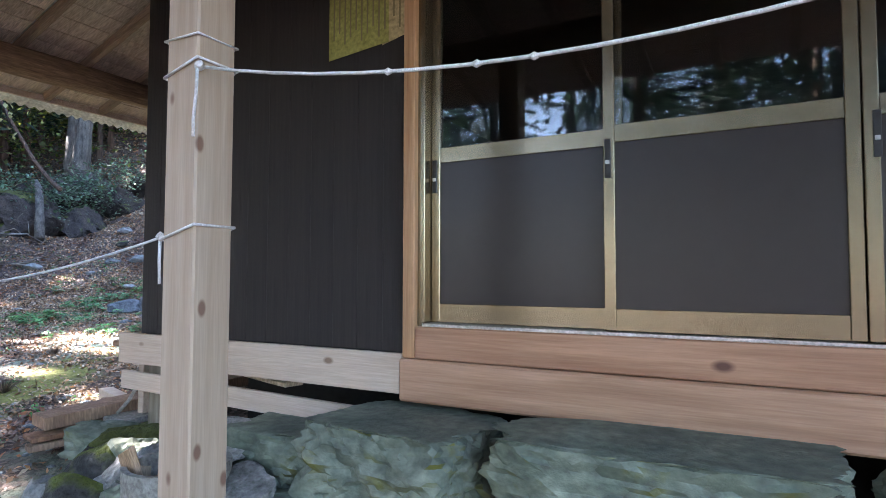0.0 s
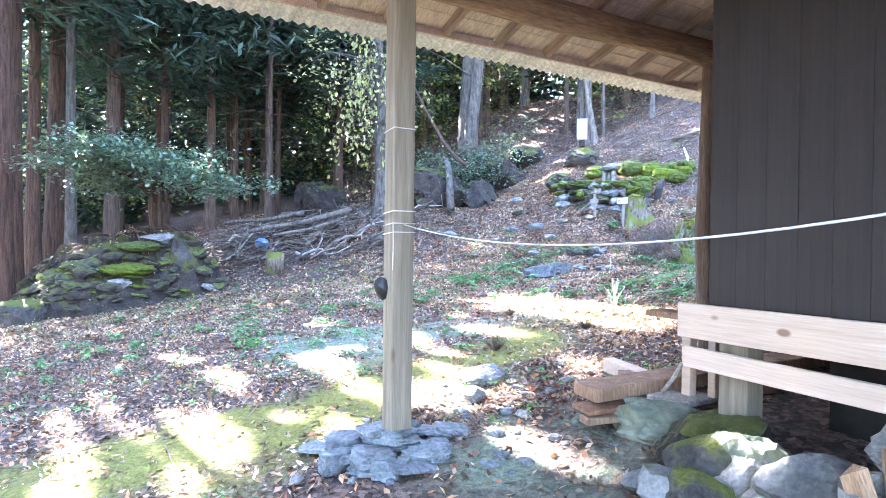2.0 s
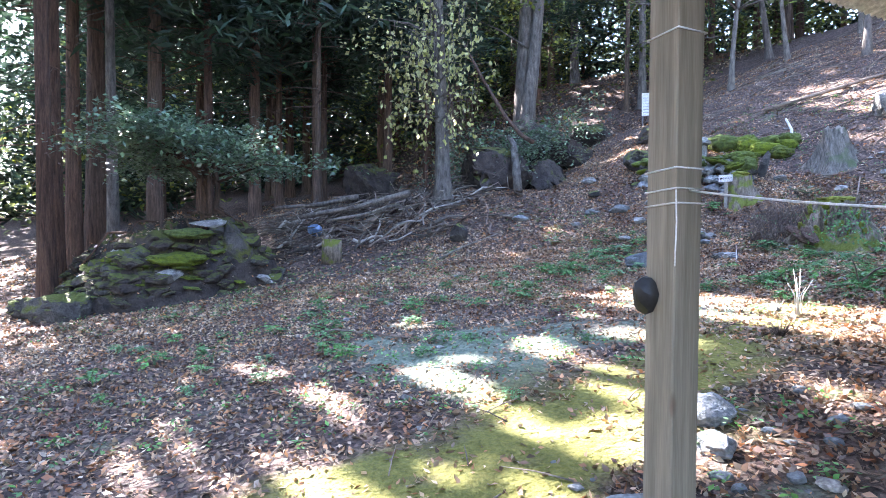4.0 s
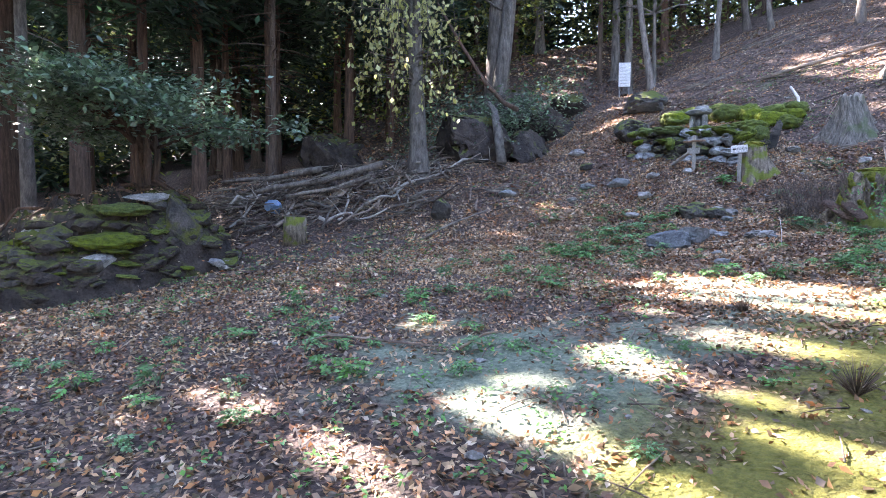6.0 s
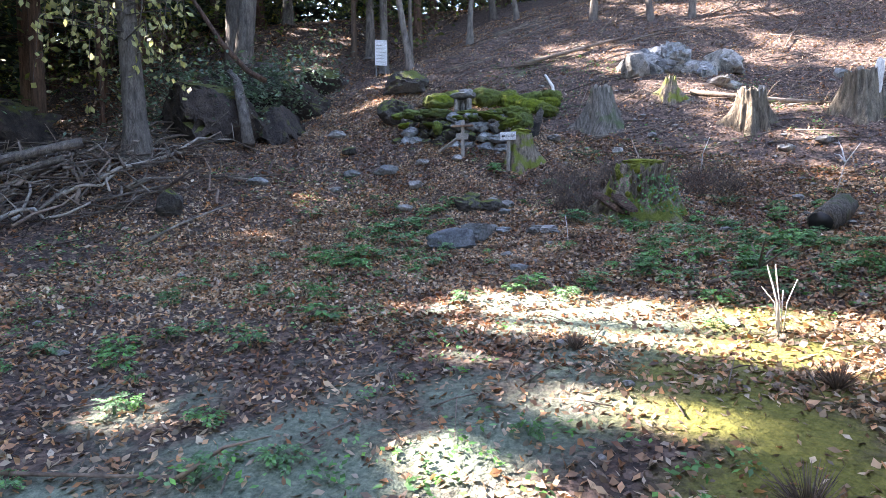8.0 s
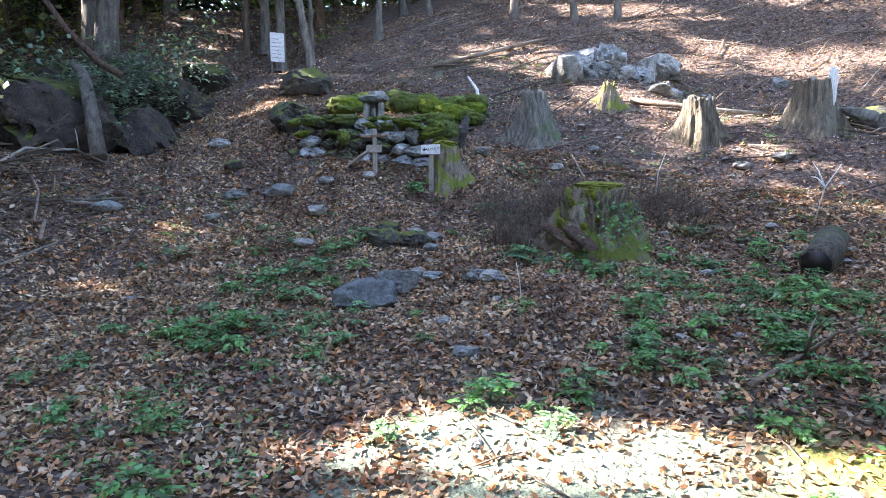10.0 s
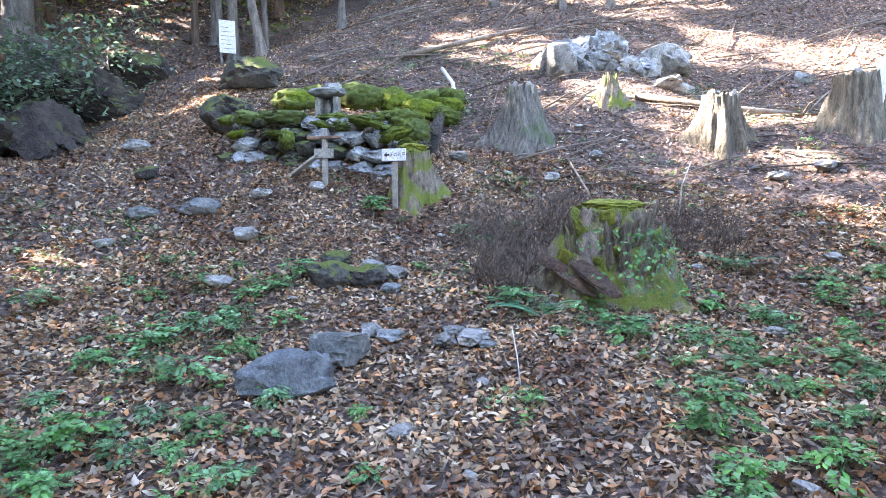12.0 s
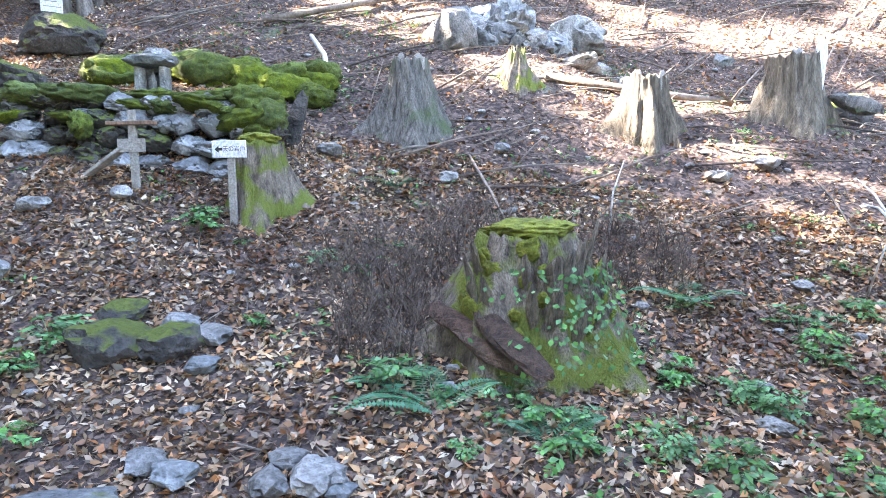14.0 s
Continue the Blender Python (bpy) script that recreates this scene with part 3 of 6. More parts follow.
    put("shaft", box("shaft", (-0.068, -0.068, 0.02), (0.068, 0.068, 2.86), M_post, 0.006), c)
    pts = [(-4.62 + 0.012 * math.sin(z * 3), 3.9 + 0.014 * math.cos(z * 2.3), z) for z in np.linspace(0.36, 2.8, 14)]
    lp = thing("log_post", pose(0, 0, 0), "dark round log post carrying the eaves beam", "post")
    put("shaft", tube("shaft", pts, [0.066 - 0.005 * math.sin(i) for i in range(14)], M_logpost, 12, 0.04), lp)
    lp2 = thing("log_post", pose(0, 0, 0), "dark round log post carrying the eaves beam", "post")
    put("shaft", tube("shaft", [(x, y + 3.6, z) for x, y, z in pts], 0.085, M_logpost, 12, 0.04), lp2)
    # dark pad hung behind the corner post
    hp = thing("hanging_weight", pose(-4.63, 1.02, 0.97), "dark brown round weight hung on the corner post", "weight")
    put("body", rock("body", (0.1, 0.1, 0.14), M_black, 8, 0.15, 2), hp)

    # eaves: log plates, rafters, boards, corrugated edge
    slope = 0.33
    roof_z = lambda x: 2.97 + slope * (x + 4.6)
    put("eaves_beam", tube("eaves_beam", [(-4.6 + 0.015 * math.sin(y * 1.7), y, 2.865 + 0.01 * math.cos(y * 2)) for y in np.linspace(0.2, 8.2, 24)], [0.1 + 0.006 * math.sin(i * 1.3) for i in range(24)], M_log, 14, 0.03),
        label="round peeled log beam under the side eaves", category="beam", kind="structure")
    put("eaves_beam", tube("eaves_beam", [(x, 1.17, 2.9) for x in np.linspace(-4.45, 4.2, 20)], 0.095, M_log, 12, 0.03), label="round log beam under the front eaves", category="beam", kind="structure")
    roof = thing("roof", pose(0, 0, 0), "low eaves roof of boards on rafters with corrugated edging", "roof", kind="structure")
    for i in range(18):
        y = 0.34 + i * 0.455
        l0, l1 = -5.12, CORNER_X + 0.01
        rf = box("rafter", (0, -0.024, -0.03), (l1 - l0, 0.024, 0.03), M_rafter, 0.003)
        put("rafter", rf, roof, at=Matrix.Translation((l0, y, roof_z(l0))) @ pose(0, 0, 0, 0, -math.degrees(math.atan(slope)), 0))
    for i in range(20):
        x = -5.14 + i * 0.155
        for y in ([(0.1 + 2.05 * k, 2.03) for k in range(4)] if x < CORNER_X - 0.1 else []):
            put("roof_board", box("roof_board", (0, 0, 0.034), (0.16, y[1], 0.05), M_roofboard, 0.002), roof,
                at=Matrix.Translation((x, y[0], roof_z(x))) @ pose(0, 0, 0, 0, -math.degrees(math.atan(slope)), 0))
    # corrugated sheet over the boards, past them at the edge
    vs, fs = [], []
    ny = 420
    for j in range(ny):
        y = 0.0 + j * 8.4 / ny
        dz = 0.012 * math.sin(2 * math.pi * y / 0.076)
        for x in (-5.42, -4.2, CORNER_X):
            vs.append((x, y, roof_z(x) + 0.072 + dz))
    for j in range(ny - 1):
        for i in range(2):
            fs.append((3 * j + i, 3 * j + i + 1, 3 * j + i + 4, 3 * j + i + 3))
    sheet = put("corrugated_sheet", mesh_of("corrugated_sheet", vs, fs, M_tin, True), roof, "pale corrugated sheet edging")
    sheet.modifiers.new("thick", "SOLIDIFY").thickness = 0.003
    put("fascia", box("fascia", (-5.16, 0.05, roof_z(-5.15) - 0.02), (-5.135, 8.3, roof_z(-5.15) + 0.03), M_roofboard, 0.002), roof)
    for i in range(20):
        x = -4.4 + i * 0.455
        rf = box("rafter", (-0.024, 0, -0.03), (0.024, 2.2, 0.03), M_rafter, 0.003)
        put("rafter", rf, roof, at=Matrix.Translation((x, 0.25, 2.82)) @ pose(0, 0, 0, 14, 0, 0))
    put("roof_deck", box("roof_deck", (-5.1, 0, 0.035), (4.3, 2.25, 0.06), M_roofboard, 0), roof, at=Matrix.Translation((0, 0.22, 2.82)) @ pose(0, 0, 0, 14, 0, 0))
    put("main_roof", box("main_roof", (CORNER_X - 0.1, WALL_Y - 0.05, 3.36), (4.4, 8.3, 3.5), M_dark, 0.01), roof)


build_house()


def sagging(p, q, sag, n=24):
    p, q = Vector(p), Vector(q)
    return [p.lerp(q, i / (n - 1)) - Vector((0, 0, sag * 4 * (i / (n - 1)) * (1 - i / (n - 1)))) for i in range(n)]


def loop_round(cx, cy, z, h, r=0.0045, tilt=0.02):
    return [(cx + sx * h, cy + sy * h, z + tilt * sx) for sx, sy in ((-1, -1), (1, -1), (1, 1), (-1, 1), (-1, -1))]


def build_ropes():
    up = thing("clothes_line", pose(0, 0, 0), "thin white rope strung slack between porch posts", "rope", "porch ropes")
    put("line", tube("line", sagging((-1.43, 1.14, 1.955), (1.84, 1.14, 2.295), 0.3), 0.0046, M_rope, 6), up)
    put("knot", rock("knot", (0.035, 0.03, 0.03), M_rope, 2, 0.3, 2), up, at=pose(-1.42, 1.13, 1.94))
    put("loop", tube("loop", loop_round(-1.5, 1.2, 1.96, 0.073), 0.0045, M_rope, 5), up)
    put("loop", tube("loop", loop_round(-1.5, 1.2, 2.05, 0.073, tilt=0.0), 0.0035, M_rope, 5), up)
    put("tail", tube("tail", [(-1.425, 1.125, 1.95), (-1.42, 1.12, 1.88), (-1.43, 1.12, 1.8), (-1.435, 1.125, 1.75)], 0.005, M_rope, 5), up)
    for x in (-0.78, -0.55, -0.42):
        t = (x + 1.43) / 3.27
        put("knot", rock("knot", (0.018, 0.016, 0.02), M_rope, 3, 0.3, 1), up, at=pose(x, 1.14, 1.945 + 0.34 * t - 1.2 * t * (1 - t)))
    lo = thing("clothes_line", pose(0, 0, 0), "thin white rope strung slack between porch posts", "rope", "porch ropes")
    put("line", tube("line", sagging((-1.57, 1.15, 1.475), (-4.52, 1.1, 1.41), 0.14), 0.0038, M_rope, 6), lo)
    put("loop", tube("loop", loop_round(-1.5, 1.2, 1.48, 0.073), 0.0045, M_rope, 5), lo)
    put("knot", rock("knot", (0.03, 0.03, 0.03), M_rope, 5, 0.3, 2), lo, at=pose(-1.585, 1.14, 1.455))
    put("tail", tube("tail", [(-1.59, 1.14, 1.46), (-1.592, 1.14, 1.4), (-1.588, 1.14, 1.33)], 0.005, M_rope, 5), lo)
    for z in (1.36, 1.41, 1.48, 1.95):
        put("loop", tube("loop", loop_round(-4.58, 1.1, z, 0.069, tilt=0.006), 0.0035, M_rope, 5), lo)
    put("tail", tube("tail", [(-4.51, 1.03, 1.41), (-4.505, 1.03, 1.3), (-4.51, 1.03, 1.15)], 0.003, M_rope, 5), lo)


build_ropes()


def build_porch_things():
    # foundation stones under the ground beam, and lower slabs before them
    for nm, x, y, z, s, seed, rz, flat in (("foundation_stone", -1.38, 2.16, 0.4, (0.84, 0.62, 0.37), 11, -6, 0.5), ("foundation_stone", -0.36, 2.14, 0.42, (1.2, 0.62, 0.4), 12, 3, 0.55),
                                           ("foundation_stone", 0.72, 2.2, 0.42, (0.95, 0.55, 0.38), 13, 0, 0.5), ("foundation_stone", 1.9, 2.2, 0.4, (1.3, 0.6, 0.4), 14, 2, 0.5),
                                           ("foundation_stone", 3.2, 2.2, 0.4, (1.2, 0.6, 0.4), 15, 0, 0.5)):
        put(nm, rock(nm, s, M_stone_sill, seed, 0.14, 5, flat, 0.92), at=pose(x, y, z, 0, 0, rz), label="long flat greenish foundation stone with lichen under the sill", category="stone", group="foundation stones")
    for x, y, z, s, seed, rz in ((-1.55, 1.78, 0.12, (1.1, 0.62, 0.33), 21, 8), (-0.4, 1.7, 0.12, (1.3, 0.6, 0.3), 22, -3), (-2.0, 2.25, 0.3, (0.7, 0.5, 0.35), 23, 5), (0.9, 1.7, 0.1, (1.3, 0.6, 0.3), 24, 0)):
        put("step_stone", rock("step_stone", s, M_stone_sill, seed, 0.14, 5, 0.5, 0.9), at=pose(x, y, z, 0, 0, rz), label="broad greenish step stone before the doors", category="stone", group="step stones")
    put("stone_slab", rock("stone_slab", (0.42, 0.34, 0.08), M_stone_pale, 31, 0.15, 3, 0.4, 0.6), at=pose(-2.36, 2.06, 0.52, 22, 6, 12), label="broken pale stone slab leaning under the wall", category="stone")
    put("stone_slab", rock("stone_slab", (0.34, 0.26, 0.07), M_stone_pale, 32, 0.2, 3, 0.4, 0.6), at=pose(-2.0, 1.86, 0.42, 18, 10, -15), label="broken pale stone slab on the ground", category="stone")
    put("stone_slab", rock("stone_slab", (0.46, 0.34, 0.36), M_stone, 33, 0.25), at=pose(-2.72, 2.0, 0.16, 0, 0, 30), label="grey boulder beside the concrete tub", category="stone")
    rng = random.Random(5)
    for i in range(26):
        x, y = rng.uniform(-3.5, -1.9), rng.uniform(1.55, 2.35)
        s = rng.uniform(0.07, 0.24)
        if math.hypot(x + 2.35, y - 1.72) < 0.3:
            continue
        put("rubble_stone", rock("rubble_stone", (s * 1.4, s, s * rng.uniform(0.5, 0.9)), M_stone_pale if i % 3 == 0 else M_stone, 40 + i, 0.3, 2), at=pose(x, y, gz(x, y) - 0.01, rng.uniform(-10, 10), rng.uniform(-10, 10), rng.uniform(0, 360)),
            label="grey rubble stone lying under the house", category="stone", group="rubble stones")
    for x, y, s, seed in ((-3.0, 2.05, 0.3, 61), (-2.86, 1.9, 0.22, 62), (-3.2, 1.95, 0.34, 63), (-3.05, 1.75, 0.28, 64)):
        put("rubble_stone", rock("rubble_stone", (s * 1.2, s, s * 0.8), M_stone_pale if seed < 63 else M_stone_mossy, seed, 0.3, 3), at=pose(x, y, gz(x, y) - 0.02, 0, 0, seed * 40), label="rounded pale stone lying under the house", category="stone", group="rubble stones")

    # concrete tub with firewood
    tub = thing("concrete_tub", pose(-2.27, 1.74, gz(-2.27, 1.74) - 0.01, 0, 0, 0), "round grey concrete tub used as a firewood bin", "tub")
    bm = bmesh.new()
    prof = [(0.17, 0.0), (0.205, 0.0), (0.215, 0.2), (0.222, 0.36), (0.222, 0.385), (0.195, 0.385), (0.185, 0.3), (0.17, 0.1), (0.0, 0.1)]
    rings = [[bm.verts.new((r * math.cos(a), r * math.sin(a), z)) for a in np.linspace(0, 2 * math.pi, 28, endpoint=False)] for r, z in prof[:-1]]
    for p, q in zip(rings, rings[1:]):
        for i in range(28):
            bm.faces.new((p[i], p[(i + 1) % 28], q[(i + 1) % 28], q[i]))
    bm.faces.new(rings[-1])
    me = bpy.data.meshes.new("body")
    bm.to_mesh(me)
    bm.free()
    me.materials.append(M_concrete)
    put("body", me, tub)
    for i in range(9):
        a = i * 0.9
        r = 0.08 + 0.05 * (i % 2)
        l, w = rng.uniform(0.24, 0.36), rng.uniform(0.05, 0.1)
        v = [(0, 0, 0), (w, 0, 0), (w * 0.4, w * 0.9, 0), (0, 0, l), (w, 0, l * 0.96), (w * 0.4, w * 0.9, l * 1.02)]
        put("firewood", mesh_of("firewood", v, [(2, 1, 0), (3, 4, 5), (0, 1, 4, 3), (1, 2, 5, 4), (2, 0, 3, 5)], M_fire),
            at=tub.matrix_basis @ pose(r * math.cos(a), r * math.sin(a), 0.125, rng.uniform(-30, 30), rng.uniform(-30, 30), rng.uniform(0, 360)), label="split stick of firewood standing in the tub", category="firewood", group="firewood")

    # stones at the foot of the corner post
    for x, y, z, s, seed, r in ((-4.6, 1.08, 0.13, (0.5, 0.42, 0.1), 71, (0, 3, 20)), (-4.42, 0.88, 0.1, (0.42, 0.3, 0.16), 72, (0, 0, 35)), (-4.75, 0.85, 0.03, (0.36, 0.3, 0.16), 73, (0, 8, 0)),
                                (-4.36, 1.1, 0.13, (0.24, 0.2, 0.07), 74, (0, 0, 10)), (-4.28, 1.22, 0.12, (0.2, 0.18, 0.09), 75, (0, 0, 50)), (-4.55, 0.72, 0.0, (0.3, 0.2, 0.15), 76, (0, 0, -30)),
                                (-4.8, 1.15, 0.05, (0.3, 0.3, 0.1), 77, (0, 0, 0)), (-4.45, 1.3, 0.12, (0.22, 0.16, 0.05), 78, (0, 0, 70)), (-4.62, 0.95, 0.2, (0.3, 0.2, 0.045), 79, (0, 0, -12)), (-4.3, 0.9, 0.05, (0.25, 0.2, 0.1), 80, (0, 0, 15))):
        put("flat_stone", rock("flat_stone", (s[0] * 0.62, s[1] * 0.62, min(0.13, s[2])), M_slab, seed, 0.14, 4, 0.5, 0.85), at=pose(x, y, z if seed in (71, 79) else max(0.0, gz(x, y) - 0.015), 5 * math.sin(seed), 6 * math.cos(seed * 3), r[2] + seed * 23), label="blue-grey flat stone stacked round the corner post foot", category="stone", group="stones at the corner post")
    rk = random.Random(14)
    for i in range(16):
        x, y = -4.58 + rk.gauss(0, 0.2), 1.0 + rk.gauss(0, 0.2)
        w = rk.uniform(0.1, 0.24)
        put("flat_stone", rock("flat_stone", (w * 1.3, w, rk.uniform(0.03, 0.06)), M_slab, 700 + i, 0.12, 3, 0.5, 0.85), at=pose(x, y, gz(x, y) + rk.uniform(0.0, 0.1) * math.exp(-((x + 4.58) ** 2 + (y - 1.05) ** 2) / 0.06), rk.uniform(-10, 10), rk.uniform(-10, 10), rk.uniform(0, 360)),
            label="blue-grey flat stone stacked round the corner post foot", category="stone", group="stones at the corner post")

    # stacked beams beside the house
    for (x0, y0, z0), (x1, y1, z1), w, h, lab in (((-4.13, 2.13, 0.385), (-3.75, 4.2, 0.52), 0.24, 0.08, "thick sawn brown beam on top of the pile"), ((-4.06, 2.03, 0.335), (-3.6, 4.0, 0.42), 0.2, 0.03, "weathered plank in the beam pile"),
                                                  ((-4.0, 2.0, 0.285), (-3.5, 3.9, 0.36), 0.1, 0.04, "weathered greenish batten in the beam pile"), ((-4.4, 2.75, 0.37), (-4.2, 2.6, 0.37), 0.09, 0.08, "short offcut of square timber"),
                                                  ((-4.75, 2.95, 0.36), (-4.1, 2.75, 0.36), 0.1, 0.1, "pale square timber lying across the pile"), ((-3.95, 3.2, 0.24), (-3.65, 3.2, 0.26), 0.12, 0.12, "dark bearer under the beam pile"),
                                                  ((-4.0, 2.35, 0.2), (-3.65, 2.35, 0.22), 0.1, 0.09, "dark bearer under the beam pile")):
        p, q = Vector((x0, y0, z0)), Vector((x1, y1, z1))
        d = q - p
        L = d.length
        me = box("timber", (-w / 2, 0, 0), (w / 2, L, h), M_beam if "pale" not in lab else M_board, 0.006)
        yaw = math.degrees(math.atan2(-d.x, d.y))
        put("timber", me, at=pose(*p, math.degrees(math.asin(d.z / L)), 0, yaw), label=lab, category="timber", group="beam pile")
    # wooden stand beside the corner
    sp = thing("wooden_stand", pose(-3.78, 2.62, 0.0), "small weathered wooden stand with a plank top and foot", "stand")
    put("post", box("post", (-0.03, -0.03, 0.43), (0.03, 0.03, 0.87), M_board, 0.004), sp)
    put("post", box("post", (0.08, 0.06, 0.43), (0.13, 0.11, 0.87), M_board, 0.004), sp)
    put("top_plank", box("top_plank", (-0.28, -0.06, 0.872), (0.16, 0.12, 0.91), M_beam, 0.005), sp, "dark plank top")
    put("foot_plank", box("foot_plank", (-0.14, -0.2, 0.39), (0.1, 0.14, 0.428), M_cutwood, 0.005), sp, "grey foot plank")
    put("brace", tube("brace", [(-0.02, -0.035, 0.62), (-0.05, -0.08, 0.52), (-0.08, -0.14, 0.44)], 0.012, M_cutwood, 6), sp)
    for x, y, z, s, seed, mt in ((-3.75, 2.35, 0.08, (0.62, 0.45, 0.36), 65, M_stone_sill), (-3.3, 2.2, 0.1, (0.6, 0.36, 0.38), 66, M_earth), (-3.05, 2.12, 0.12, (0.4, 0.3, 0.36), 67, M_stone_sill), (-2.85, 1.95, 0.1, (0.4, 0.36, 0.24), 68, M_stone_sill)):
        put("base_stone", rock("base_stone", s, mt, seed, 0.25, 4, 0, 0.5), at=pose(x, y, z, 0, 0, seed * 31), label="greenish mossy stone lying under the house corner", category="stone", group="corner stones")


build_porch_things()


# ---- woodland ----
def sun_gap(p):
    """Holes cut by hand in the canopy to shape the sun patches: which of the points p (n, 3) lie on a ray of sun to the
    clearing, the slope or a patterned fleck.
    """
    p = np.asarray(p, float).reshape(-1, 3)
    z0 = np.full(len(p), 0.5)
    for _ in range(3):
        k = (p[:, 2] - z0) / SUN.z
        x, y = p[:, 0] - SUN.x * k, p[:, 1] - SUN.y * k
        z0 = height(x, y)
    w = 0.5 * np.sin(2.3 * x + 1.1 * np.sin(1.7 * y)) + 0.5 * np.sin(3.1 * y - 1.3 * x)
    main = (x > -8.8 + 0.3 * w) & (x < -5.3) & (np.abs(y - 4.55 - 0.06 * (x + 7.5)) < 0.6 + 0.1 * w)
    band = (x > -8.2) & (x < -6.2) & (np.abs(y - 3.42 + 0.1 * (x + 7)) < 0.17)
    stripes = (x > -7.7) & (x < -4.7) & (y > -0.9) & (y < 3.25) & (np.sin(6.6 * (y + 0.18 * x) + 0.9 * w) > -0.15 - 0.5 * w)
    flecks = (x > -12) & (x < -4.7) & (y > -4) & (y < 3.3) & (np.sin(2.1 * x + 0.7) + np.sin(3.4 * y + 1.1) + np.sin(2.7 * x - 2.2 * y) > np.where(x > -8.2, 0.95, 1.75))
    slope = (x > -12.5) & (x < 4) & (y > 11.5 + 0.3 * np.maximum(0, -x - 8)) & (y < 22) & (np.sin(0.9 * x + 1.7 * y) + np.sin(2.6 * y - 0.7 * x + 1) + 0.7 * np.sin(5.1 * y + 2.2 * x) > 0.2)
    way = (y > 10.8) & (y < 22) & (np.abs(x - np.interp(y, [4.0, 6.5, 9.0, 10.5, 13.0, 17.0, 22.0], [-8.2, -9.4, -11.3, -14.3, -17.8, -23.0, -29.0])) < 2.2) & (np.sin(2.9 * x + 1.3 * y) + np.sin(3.7 * y - 1.9 * x) > 0.35)
    porch = ((x > -4.5) & (x < -3.5) & (np.abs(y - 1.65) < 0.28)) | ((x > -2.9) & (x < -2.3) & (np.abs(y - 2.1) < 0.2))
    leafy = (x > -14.5) & (x < -11.5) & (y > 5.6) & (y < 7.4) & (w > 0.3)
    return main | band | stripes | flecks | slope | way | porch | leafy


def shaded(quads):
    """The leaves that stay once those on the chosen sun rays are cut out."""
    q = np.concatenate(quads)
    return q[~sun_gap(q.mean(1))]


def spray_quads(rng, centre, n, spread, length, width, droop, radial=None):
    c = np.array(centre)[None] + rng.normal(0, 1, (n, 3)) * np.array([spread, spread, spread * 0.45])
    way = rng.normal(0, 1, (n, 3))
    if radial is not None:
        way = way * 0.6 + np.array(radial)[None]
    way[:, 2] = -abs(way[:, 2]) * 0.5 - droop
    nrm = rng.normal(0, 0.5, (n, 3)) + np.array([0, 0, 1.0])
    return leaf_quads(c, nrm, way, length * rng.uniform(0.6, 1.3, n), width * rng.uniform(0.6, 1.3, n), 0.15)


def trunk_pts(x, y, z0, h, lean, rng, n=12, wob=0.05):
    return [(x + lean[0] * h * s + wob * math.sin(5 * s + x), y + lean[1] * h * s + wob * math.cos(4 * s + y), z0 + h * s) for s in np.linspace(0, 1, n)]


def fluted_trunk(name, pts, r, material, seed, sides=14):
    """A tapered trunk, flared and fluted at the foot."""
    v, f = [], []
    n = len(pts)
    for i, p in enumerate(pts):
        s = i / (n - 1)
        flare = 1 + 0.55 * math.exp(-s * (pts[-1][2] - pts[0][2]) / 0.35)
        rr = r * (1 - 0.75 * s) * flare
        for k in range(sides):
            a = 2 * math.pi * k / sides
            q = rr * (1 + 0.1 * (flare - 0.9) * math.cos(5 * a + seed) + 0.05 * noise.noise(Vector((math.cos(a) * 1.5 + seed, math.sin(a) * 1.5, p[2] * 0.8))))
            v.append((p[0] + q * math.cos(a), p[1] + q * math.sin(a), p[2]))
    for i in range(n - 1):
        for k in range(sides):
            a, b = i * sides + k, i * sides + (k + 1) % sides
            f.append((a, b, b + sides, a + sides))
    return mesh_of(name, v, f, material, True)


TREE_COUNT = [0]


